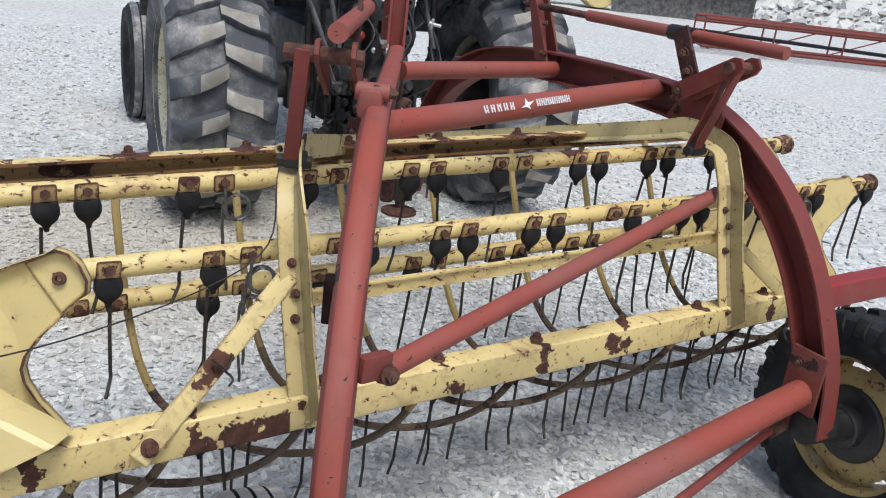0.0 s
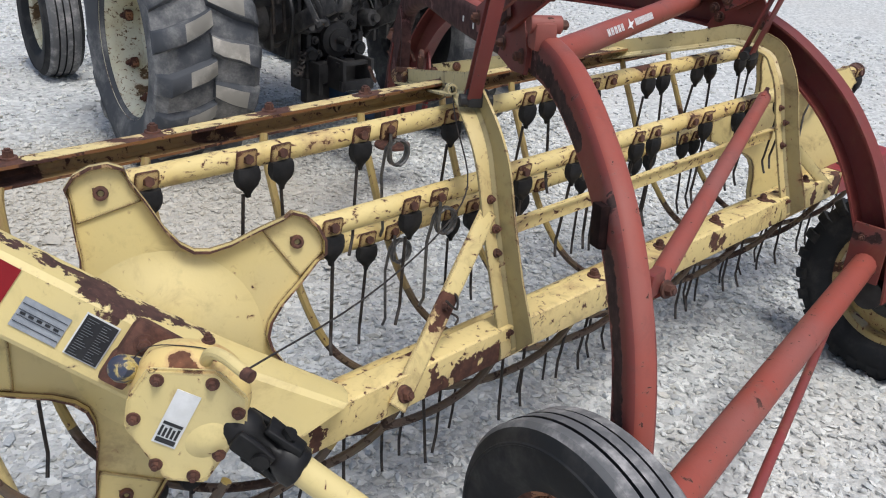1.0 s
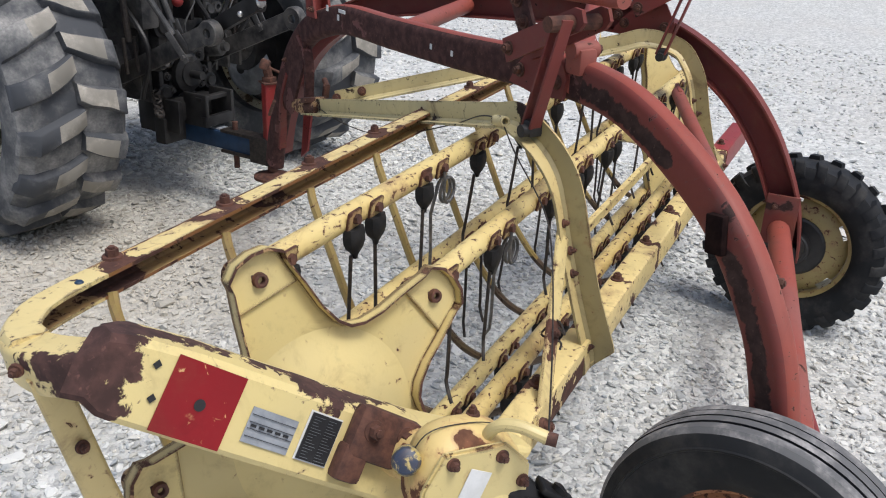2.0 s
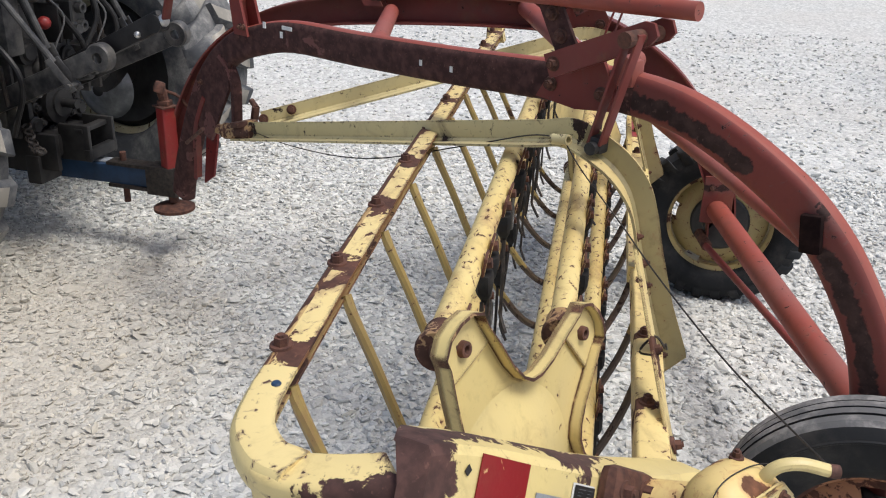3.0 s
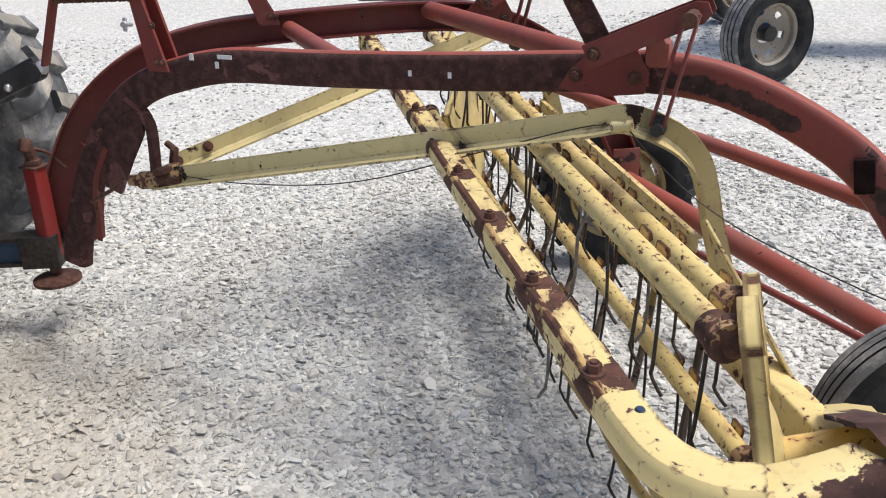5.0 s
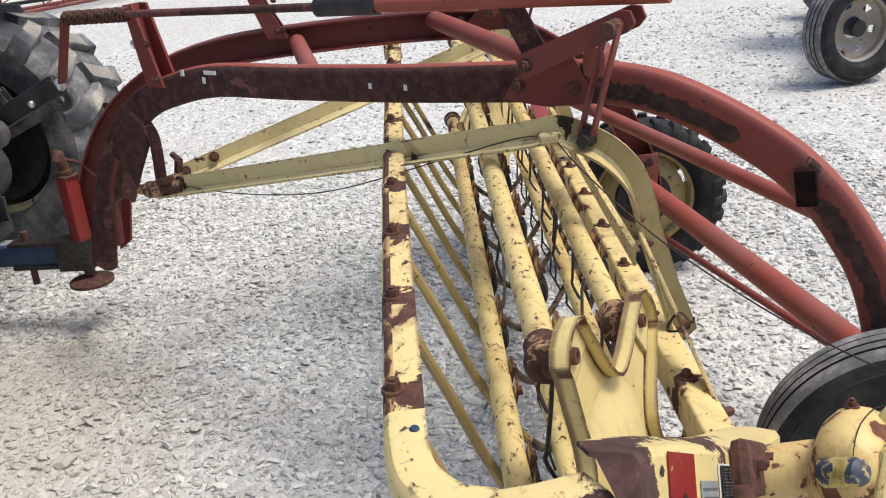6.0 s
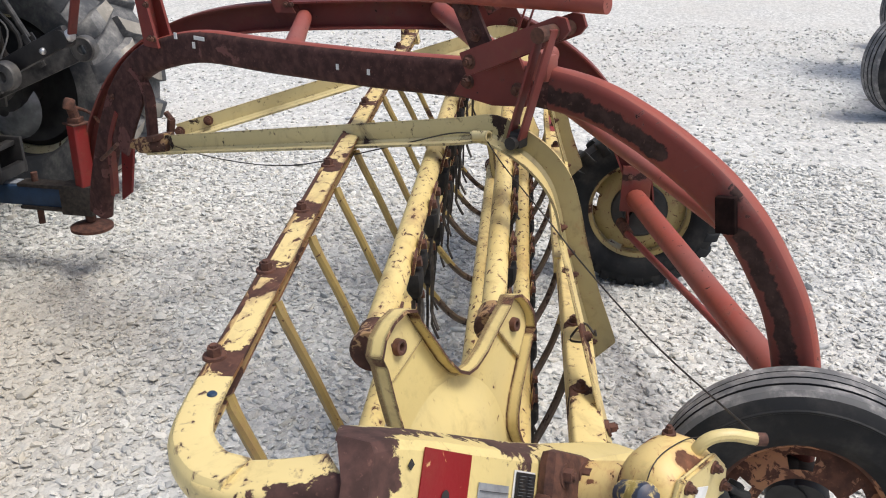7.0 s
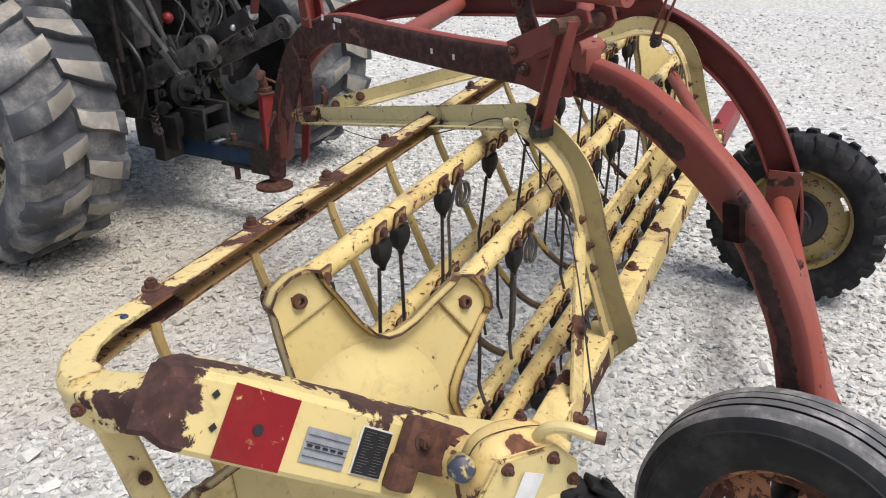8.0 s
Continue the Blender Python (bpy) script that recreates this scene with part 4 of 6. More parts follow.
slab(bm, [V(2.06, 0.66, 0.90), V(2.06, 0.74, 0.90), V(2.06, 0.74, 1.0), V(2.06, 0.68, 0.99)], (0.08, 0, 0))
part("rail_end", bm, M_YEL_FRONT, rake)

# strut below the rail's corner
bm = bmesh.new()
sweep(bm, [V(-1.116, 0.494, 0.925), V(-1.074, 0.461, 0.70), V(-0.98, 0.385, 0.27)], rounded(0.05, 0.028, 0.008), LN)
strut = part("corner_strut", bm, M_YEL_LEG, rake, "grimy yellow strut below the rail's corner")
bolt(strut, V(-1.10, 0.455, 0.80), (-0.3, -1, 0.2))
bolt(rail, V(-1.143, 0.515, 0.935), (-1, -0.35, 0), False)

# end box at the left of the basket
rings = []
bm = bmesh.new()
for a, top, back, low in ((-0.335, 0.006, 0.010, -0.092), (-0.31, 0.012, 0.020, -0.104), (-0.29, 0.015, 0.025, -0.105), (-0.2, 0.022, 0.034, -0.105), (0.1, 0.03, 0.046, -0.103), (0.24, 0.036, 0.056, -0.10), (0.34, 0.052, 0.068, -0.096), (0.42, 0.075, 0.085, -0.09)):
    deep = 0.062 if a < -0.33 else 0.082 if a < -0.3 else 0.095
    pts = [(top - 0.012, 0.0), (top, 0.008), (back, min(0.055, deep - 0.014)), (back, deep), (back - 0.006, deep), (back - 0.007, min(0.057, deep - 0.012)), (top - 0.008, 0.012), (top - 0.014, 0.007), (low + 0.010, 0.007), (low + 0.006, 0.012), (low + 0.006, deep), (low, deep), (low, 0.006), (low + 0.008, 0.0)]
    kb = len(pts)
    rings.append([bm.verts.new(box_at(a + (0.46 * (b + 0.06) if a > 0.4 else 0.0), b, d)) for b, d in pts])
for r0, r1 in zip(rings, rings[1:]):
    for j in range(kb):
        f = bm.faces.new((r0[j], r0[(j + 1) % kb], r1[(j + 1) % kb], r1[j]))
        f.material_index = 1 if 4 <= j <= 9 else 0
# sloping collar that narrows from the box to the rail's end
outer = [rings[0][j] for j in (0, 1, 2, 3, 11, 12, 13)]
collar = [bm.verts.new(box_at(a, b, d)) for a, b, d in ((-0.362, -0.046, 0.020), (-0.361, -0.038, 0.023), (-0.348, 0.002, 0.048), (-0.338, 0.004, 0.06), (-0.338, -0.098, 0.06), (-0.355, -0.098, 0.028), (-0.36, -0.090, 0.021))]
for j in range(7):
    if j != 3:
        bm.faces.new((outer[j], outer[(j + 1) % 7], collar[(j + 1) % 7], collar[j]))
bm.faces.new(rings[-1])
M_BOX_END = rusty_paint("rust_eaten_yellow_paint", (0.68, 0.55, 0.235), (0.62, 0.51, 0.24), 0.70, 0.70, rough=0.36, worn=0.7, dirt=0.35, rust=(0.085, 0.04, 0.033), blobs=[(*box_at(a, b, d), r) for a, b, d, r in ((-0.36, -0.04, 0.03, 0.075), (-0.335, -0.02, 0.02, 0.06), (-0.32, -0.085, 0.01, 0.045), (-0.31, 0.01, 0.05, 0.045), (-0.25, 0.03, 0.05, 0.03), (-0.20, 0.034, 0.055, 0.026), (-0.15, 0.038, 0.06, 0.022), (-0.10, 0.038, 0.055, 0.026), (-0.05, 0.038, 0.05, 0.03), (0.0, 0.036, 0.042, 0.042), (0.045, 0.036, 0.035, 0.038), (0.09, 0.042, 0.052, 0.03), (0.14, 0.048, 0.06, 0.026), (0.19, 0.052, 0.062, 0.02))])
end_box = part("end_box", bm, [M_BOX_END, M_RUST], rake, "yellow box-section end beam, rusted bare at its upper edge", smooth=22)


def decal(name, corners, mat, label="", lift=0.0015):
    bm = bmesh.new()
    slab(bm, [box_at(a, b, -lift) for a, b in corners], BN * 0.0015)
    return part(name, bm, mat, end_box, label, smooth=0)


def quad(a0, a1, b0, b1):
    return [(a0, b0), (a1, b0), (a1, b1), (a0, b1)]


decal("warning_decal", quad(-0.237, -0.125, -0.10, 0.012), M_DECAL, "red square decal with a bolt hole")
bm = bmesh.new()
lathe(bm, [(0.0, 0.0), (0.009, 0.0)], Matrix.Translation(box_at(-0.180, -0.046, -0.0045)) @ axes(BN).to_4x4(), 16)
part("decal_hole", bm, M_INK, end_box, smooth=0)
decal("patent_plate", quad(-0.098, -0.016, -0.076, -0.022), M_SILVER, "silver metal plate with unreadable print")
for i in range(5):
    decal("print_bar", quad(-0.092 + 0.0145 * i, -0.083 + 0.0145 * i, -0.051, -0.047), M_INK, lift=0.004)
for b in (-0.033, -0.0445, -0.0545, -0.066):
    decal("print_line", quad(-0.096, -0.018, b, b + 0.0008), M_INK, lift=0.004)
decal("plate_border", quad(-0.0025, 0.0585, -0.0765, 0.0025), M_WHITE, "white border of the instruction plate")
decal("instruction_plate", quad(0.0, 0.056, -0.074, 0.0), M_INK, "black instruction plate with fine print", lift=0.0045)
for i in range(15):
    for j in range(2):
        decal("print_bar", quad(0.004 + 0.027 * j, 0.019 + 0.027 * j + 0.006 * math.sin(i * 5.1 + j), -0.070 + 0.0046 * i, -0.0694 + 0.0046 * i), M_PRINT, lift=0.0075)
for a, b in ((-0.262, -0.012), (-0.25, -0.058)):
    decal("slot", [(a - 0.006, b - 0.002), (a + 0.001, b - 0.007), (a + 0.007, b + 0.001), (a, b + 0.007)], M_INK)
bm = bmesh.new()
add_box(bm, box_at(0.135, -0.002, -0.016), (0.135, 0.088, 0.034), Matrix((B1, B2, BN)).transposed(), 0.017)
brkt = part("gearbox_bracket", bm, M_RUST, rake, "rusty cast bracket behind the gearbox")
bolt(brkt, box_at(0.10, 0.005, -0.032), BN, True)
bolt(brkt, box_at(0.165, 0.012, -0.032), BN, True)
bm = bmesh.new()
add_box(bm, box_at(0.09, -0.055, -0.014), (0.05, 0.06, 0.03), Matrix((B1, B2, BN)).transposed(), 0.01)
part("gearbox_foot", bm, M_RUST, rake, "rusty cast foot of the gearbox")

# gearbox
GC, GN = V(-0.87, -0.08, 0.750), V(-0.61, -0.79, 0.05).normalized()
GA = V(0.79, -0.61, 0).normalized()
GB = GN.cross(GA) * -1 if GN.cross(GA).z < 0 else GN.cross(GA)
outline = [(-0.052, 0.092), (0.05, 0.086), (0.094, 0.04), (0.092, -0.01), (0.025, -0.115), (-0.035, -0.108), (-0.092, -0.01), (-0.085, 0.04)]


def gear_at(a, b, d=0.0):
    return GC + GA * a + GB * b + GN * d


bm = bmesh.new()
slab(bm, [gear_at(a, b, -0.012) for a, b in outline], GN * 0.012)
edges = [e for e in bm.edges]
bmesh.ops.bevel(bm, geom=edges, offset=0.004, segments=2, affect="EDGES")
cover = part("gearbox_cover", bm, M_YEL_CLEAN, rake, "yellow gearbox cover plate with rusty bolts")
bm = bmesh.new()
soft = outline
for _ in range(3):
    soft = [q for (a0, b0), (a1, b1) in zip(soft, soft[1:] + soft[:1]) for q in ((0.75 * a0 + 0.25 * a1, 0.75 * b0 + 0.25 * b1), (0.25 * a0 + 0.75 * a1, 0.25 * b0 + 0.75 * b1))]
rings = []
for size, rise, d in ((0.97, 0.0, -0.011), (0.995, 0.002, -0.016), (1.03, 0.008, -0.03), (1.04, 0.014, -0.048), (1.0, 0.018, -0.07), (0.9, 0.016, -0.09), (0.75, 0.01, -0.105), (0.5, 0.0, -0.112)):
    rings.append([bm.verts.new(gear_at(a * size, b * size + rise * max(0.0, b) / 0.09, d)) for a, b in soft])
for r0, r1 in zip(rings, rings[1:]):
    for k in range(len(soft)):
        bm.faces.new((r0[k], r0[(k + 1) % len(soft)], r1[(k + 1) % len(soft)], r1[k]))
bm.faces.new(rings[0]), bm.faces.new(rings[-1])
part("gearbox_body", bm, M_YEL_BOX, rake, "rusty yellow cast gearbox housing", smooth=70)
bm = bmesh.new()
lathe(bm, [(0.0, 0.011), (0.01, 0.0105), (0.02, 0.0085), (0.031, 0.005), (0.041, 0.0018), (0.05, -0.001)], Matrix.Translation(gear_at(0.032, -0.034, 0.0)) @ axes(GN).to_4x4() @ pose(0, 0, 0, 35, 0, 0) @ Matrix.Diagonal((0.95, 0.8, 0.6, 1)), 28)
part("cover_boss", bm, M_YEL_CLEAN, cover)
bolt(cover, gear_at(0.03, 0.102, -0.07), GB)
for a, b in ((-0.038, 0.074), (0.043, 0.066), (0.08, 0.014), (0.048, -0.06), (0.008, -0.098), (-0.048, -0.075), (-0.076, 0.008)):
    bolt(cover, gear_at(a, b, 0.0), GN)
label_bits = [(-0.02, 0.018, -0.055, 0.045, M_WHITE, "maker_label", 0.001), (-0.0165, 0.0145, -0.051, -0.043, M_INK, "label_print", 0.0025), (-0.0165, 0.0145, -0.018, -0.013, M_INK, "label_print", 0.0025)]
label_bits += [(-0.0165 + 0.0065 * i, -0.0125 + 0.0065 * i, -0.040, -0.021 - 0.003 * (i % 2), M_INK, "label_print", 0.0025) for i in range(5)]
for a0, a1, b0, b1, mat, nm, lift in label_bits:
    bm = bmesh.new()
    turn = radians(-26)
    pts = [(math.cos(turn) * a - math.sin(turn) * b - 0.01, math.sin(turn) * a + math.cos(turn) * b + 0.01) for a, b in quad(a0, a1, b0, b1)]
    slab(bm, [gear_at(a, b, lift) for a, b in pts], GN * 0.0012)
    part(nm, bm, mat, cover, "white label with black unreadable print" if nm == "maker_label" else "", smooth=0)
bm = bmesh.new()
lathe(bm, [(0.0, 0.012), (0.009, 0.0115), (0.018, 0.007), (0.022, -0.003), (0.022, -0.06)], Matrix.Translation((-0.925, 0.008, 0.825)) @ axes(V(-0.75, -0.35, 0.55)).to_4x4(), 24)
part("filler_cap", bm, rusty_paint("cap_paint", (0.03, 0.045, 0.08), (0.03, 0.04, 0.07), 0.55, 0.75, rust=(0.55, 0.42, 0.12), patch_scale=28.0), rake, "dark blue round cap with yellow flecks")
bm = bmesh.new()
pipe(bm, smooth_path([V(-0.825, -0.06, 0.80), V(-0.828, -0.085, 0.855), V(-0.824, -0.12, 0.868), V(-0.816, -0.165, 0.858)], 5), 0.0098, 12)
part("shift_handle", bm, M_YEL_CLEAN, rake, "bent yellow shift handle")
pipe_part("handle_tip", [V(-0.8165, -0.163, 0.858), V(-0.813, -0.178, 0.856)], 0.0102, M_RUST)
pipe_part("cord_tail", smooth_path([V(-0.815, -0.17, 0.862), gear_at(0.052, 0.102, -0.03), gear_at(0.0, 0.107, -0.045), gear_at(-0.06, 0.104, -0.045), gear_at(-0.098, 0.06, -0.04)], 5), 0.001, M_STEEL, "thin dark cord lying over the gearbox", n=6)
# drive shaft to the ground wheel
sh0, sh1 = V(-0.785, -0.12, 0.715), V(-0.50, -0.44, 0.39)
sdv = (sh1 - sh0).normalized()
bm = bmesh.new()
lathe(bm, [(0.02, -0.05), (0.032, -0.03), (0.034, 0.0), (0.024, 0.02), (0.02, 0.05), (0.033, 0.07), (0.036, 0.10), (0.026, 0.105)], Matrix.Translation(sh0) @ axes(sdv).to_4x4(), 18)
for turn, reach in ((0, 0.012), (90, 0.05)):
    jm = Matrix.Translation(sh0 + sdv * (0.02 + reach * 0.4)) @ axes(sdv).to_4x4() @ pose(0, 0, 0, turn, 0, 0)
    for side_y in (-0.033, 0.033):
        add_box(bm, jm @ V(0.012 if turn else -0.006, side_y, 0), (0.07, 0.013, 0.036), jm.to_3x3(), 0.005)
    pipe(bm, [jm @ V(0.012, -0.046, 0), jm @ V(0.012, 0.046, 0)], 0.014, 10)
bmesh.ops.subdivide_edges(bm, edges=bm.edges[:], cuts=1)
for v in bm.verts:
    v.co += Vector(noise.noise_vector(v.co * 45.0)) * 0.005
part("universal_joint", bm, M_JOINT, rake, "black greasy universal joint", smooth=75)
pipe_part("drive_shaft", [sh0 + sdv * 0.10, sh1], 0.026, M_YEL_CLEAN, "yellow tubular drive shaft")

# reel: two star plates, five tooth bars
RA, RB = V(-0.764, 0.378, 0.955), V(-0.454, 0.199, 0.84)
ab = (RB - RA)
R_REEL = ab.length / 2 / math.sin(radians(36))
ab.normalize()
down = V(0, 0, -1)
down = (down - ab * ab.dot(down)).normalized()
qv = ab.cross(down)
down = math.cos(radians(-12)) * down + math.sin(radians(-12)) * qv
RC = (RA + RB) / 2 + down * R_REEL * math.cos(radians(36))
RNV = ab.cross(down).normalized()
if RNV.y < 0:
    RNV = -RNV
E1 = (RA - RC).normalized()
E2 = RNV.cross(E1)
if (RB - RC).dot(E2) < 0:
    E2 = -E2


def reel_at(ang, r, d=0.0, shift=0.0):
    a = radians(ang)
    return RC + (E1 * math.cos(a) + E2 * math.sin(a)) * r + RNV * d + V(shift, 0, 0)


REEL_LEN = 2.775


bm = bmesh.new()
lathe(bm, [(0.0, 0.001), (0.0055, 0.001), (0.0065, 0.013), (0.0085, 0.0145), (0.013, 0.0135), (0.0145, 0.002), (0.021, 0.002), (0.022, -0.002)], axes((0, 0, 1)).to_4x4(), 12)
NUT = mesh_of("hub_nut", bm, M_RUST, 40)
M_YEL_STAR = rusty_paint("reel_head_paint", (0.66, 0.53, 0.22), (0.6, 0.49, 0.23), 0.70, 0.69, rough=0.4, worn=2.2, dirt=0.6)


def star_plate(shift, inward, name_label, slim=1.0):
    """Star-shaped reel head with a turned-up rim, domed middle and a bearing at each arm."""
    outline = []
    for k in range(5):
        c = 72 * k
        for da, r in ((-9.5, 0.335), (-9, 0.355), (-5, 0.37), (0, 0.374), (5, 0.37), (9, 0.355), (9.5, 0.335), (14, 0.285), (20, 0.235), (28, 0.205), (36, 0.196), (44, 0.205), (52, 0.235), (58, 0.285)):
            outline.append((c + (da * slim if r > 0.3 and abs(da) < 10 else da), min(r, 0.374 - 0.08 * (1 - slim))))
    bm = bmesh.new()
    s = -1 if inward else 1
    base = [reel_at(a, r, 0.012 * s, shift) for a, r in outline]
    slab(bm, base, RNV * 0.006 * s)
    bm.verts.ensure_lookup_table()
    n = len(outline)
    # turned-up rim
    lo = bm.verts[:n]
    hi = [bm.verts.new(reel_at(a, r, -0.014 * s, shift)) for a, r in outline]
    lo2 = [bm.verts.new(reel_at(a, r - 0.006, 0.012 * s, shift)) for a, r in outline]
    hi2 = [bm.verts.new(reel_at(a, r - 0.006, -0.014 * s, shift)) for a, r in outline]
    for i in range(n):
        j = (i + 1) % n
        bm.faces.new((lo[i], lo[j], hi[j], hi[i]))
        bm.faces.new((hi[i], hi[j], hi2[j], hi2[i])).material_index = 1
        bm.faces.new((hi2[i], hi2[j], lo2[j], lo2[i]))
    m = Matrix.Translation(reel_at(0, 0, 0, shift)) @ axes(RNV * -s).to_4x4()
    folds = []
    # stiffening fold across each arm
    for k in range(5):
        tip = [(-12.5, 0.287), (-8.8, 0.338), (-8, 0.354), (-4.5, 0.365), (0, 0.368), (4.5, 0.365), (8, 0.354), (8.8, 0.338), (12.5, 0.287)]
        folds.append(slab(bmesh.new(), [reel_at(72 * k + da * slim, min(r, 0.368 - 0.08 * (1 - slim)), 0.0115 * s, shift) for da, r in tip], RNV * -0.007 * s))
    plate = part("reel_head", bm, [M_YEL_STAR, M_COLLAR], rake, name_label, smooth=35)
    for bm in folds:
        bmesh.ops.bevel(bm, geom=list(bm.edges), offset=0.0018, segments=1, affect="EDGES")
        part("arm_tip", bm, M_YEL_STAR, plate)
    bm = bmesh.new()
    lathe(bm, [(0.192, -0.0125), (0.18, -0.0115), (0.162, -0.007), (0.14, 0.001), (0.112, 0.012), (0.085, 0.021), (0.055, 0.027), (0.028, 0.03), (0.0, 0.0305)], m, 40)
    part("dome", bm, M_YEL_CLEAN, plate)
    for k in range(5):
        c = reel_at(72 * k, R_REEL, 0.0, shift)
        if inward:
            continue
        part("hub_nut", NUT, None, plate, at=Matrix.Translation(c + RNV * (0.008 * s)) @ (RNV * -s).to_track_quat("Z", "Y").to_matrix().to_4x4())
        bm = bmesh.new()
        ax = axes(RNV * s)
        lathe(bm, [(0.018, 0.016), (0.034, 0.018), (0.036, 0.024), (0.036, 0.04), (0.03, 0.05), (0.0, 0.05)], Matrix.Translation(c) @ ax.to_4x4(), 18)
        part("bearing", bm, M_RUST, plate)
    return plate


star_plate(0.0, False, "yellow star-shaped reel head with turned rim and rusty bearings")
star_plate(REEL_LEN - 0.13, True, "yellow star-shaped reel head at the far end", 0.72)
bm = bmesh.new()
pipe(bm, [reel_at(0, 0, -0.02), V(-0.80, -0.0, 0.74)], 0.045, 16)
part("reel_hub", bm, M_YEL_BOX, rake)

# tooth clip, rubber mount and tine, shared by all bars
CLIP_R = 0.025
bm = bmesh.new()
add_box(bm, V(0, -0.0285, 0.004), (0.050, 0.007, 0.044), pose(0, 0, 0, 10, 0, 0).to_3x3(), 0.006)
CLIP = mesh_of("tooth_clip", bm, rusty_paint("clip_paint", (0.56, 0.42, 0.18), (0.40, 0.26, 0.11), 0.56, 0.60, patch_scale=30.0, worn=1.2))
bm = bmesh.new()
rr = [(0.050, 0.028, -0.012), (0.056, 0.033, -0.026), (0.055, 0.032, -0.04), (0.044, 0.027, -0.053), (0.02, 0.018, -0.064), (0.012, 0.012, -0.071), (0.010, 0.010, -0.078)]
rings = [[bm.verts.new((a * w / 2, -0.028 + 0.5 * d * b, z)) for a, b in ((-1, -0.6), (-0.6, -1), (0.6, -1), (1, -0.6), (1, 0.6), (0.6, 1), (-0.6, 1), (-1, 0.6))] for w, d, z in rr]
for r0, r1 in zip(rings, rings[1:]):
    for j in range(8):
        bm.faces.new((r0[j], r0[(j + 1) % 8], r1[(j + 1) % 8], r1[j]))
bm.faces.new(rings[0]), bm.faces.new(rings[-1])
MOUNT = mesh_of("rubber_mount", bm, M_BLACK, 50)
bm = bmesh.new()
pipe(bm, smooth_path([V(0, -0.028, -0.07), V(0, -0.026, -0.15), V(0.002, -0.022, -0.225), V(0.003, -0.020, -0.245), V(-0.006, -0.030, -0.268), V(-0.014, -0.040, -0.285)], 3), 0.0042, 6)
TINE = mesh_of("tine", bm, M_STEEL, 60)
bm = bmesh.new()
pts = [V(0, -0.036, 0.0), V(0, -0.036, -0.03)]
pts += [V(0.031 - 0.031 * math.cos(0.42 * i), -0.036 + 0.0007 * i, -0.06 + 0.031 * math.sin(-0.42 * i)) for i in range(31)]
pts += [V(0.002, 0.0, -0.12), V(0.006, 0.0, -0.22), V(0.012, 0.004, -0.27), V(0.018, 0.022, -0.30)]
pipe(bm, pts, 0.0042, 6)
COIL_TINE = mesh_of("coil_tine", bm, M_WIRE, 60)
bm = bmesh.new()
pipe(bm, [V(-0.0, -0.030, 0.006), V(0, -0.042, 0.008)], 0.011, 6)
CLIP_BOLT = mesh_of("clip_bolt", bm, M_RUST, 30)

rng = random.Random(5)
OFF = V(0.02, 0.042, -0.006)
LOST = {(0, 2, True), (0, 4, True), (1, 2, False), (1, 5, False), (4, 0, False), (4, 0, True), (4, 3, True), (3, 2, True), (2, 4, False)}      # clips whose tine has gone
for k in range(5):
    a = reel_at(72 * k, R_REEL) + OFF
    b = a + V(REEL_LEN + 0.05, 0, 0)
    bm = bmesh.new()
    pipe(bm, [a, a.lerp(b, 0.33), a.lerp(b, 0.66), b], CLIP_R, 18)
    tooth_bar = part("tooth_bar", bm, M_YEL_BAR, rake, "yellow tubular tooth bar with worn paint")
    for end, way in ((a, 1), (b, -1)):
        bm = bmesh.new()
        lathe(bm, [(0.0, -0.03), (0.034, -0.03), (0.036, -0.026), (0.036, -0.016), (0.031, -0.012), (0.031, 0.03), (0.026, 0.034)], Matrix.Translation(end) @ (pose(0, 0, 0) if way > 0 else pose(0, 0, 0, 0, 0, 180)), 20)
        part("bearing_collar", bm, M_COLLAR, tooth_bar, "rusty bearing collar")
    i = 0
    while True:
        n = i - 2
        c = -0.087 + (0.3115 if n < 1 else 0.3015) * (n - 1) + (0.07 if k == 4 else 0.0)
        i += 1
        if c > b.x:
            break
        for dx in (-0.0435, 0.0435):
            x = c + dx
            if not (a.x + 0.04 < x < b.x - 0.02):
                continue
            lean = pose(x, a.y, a.z, rng.uniform(-2, 2), rng.uniform(-3, 3), rng.uniform(-2, 2))
            part("tooth_clip", CLIP, None, tooth_bar, at=lean)
            part("clip_bolt", CLIP_BOLT, None, tooth_bar, at=lean)
            coil_here = n == 1 and dx > 0 and k in (0, 1, 4) or n == 8 and dx < 0 and k == 1
            if coil_here:
                part("coil_tine", COIL_TINE, None, tooth_bar, "grey wire tine with a coil", at=lean)
            elif (k, n, dx > 0) not in LOST:
                part("rubber_mount", MOUNT, None, tooth_bar, at=lean)
                part("tine", TINE, None, tooth_bar, at=lean @ pose(0, 0, 0, rng.uniform(-4, 4), rng.uniform(-3, 3), rng.uniform(-20, 20)))

M_ROD_BARE = rusty_paint("bare_rod_steel", (0.085, 0.06, 0.04), (0.12, 0.085, 0.04), 0.55, 0.58, rust=(0.06, 0.035, 0.025))
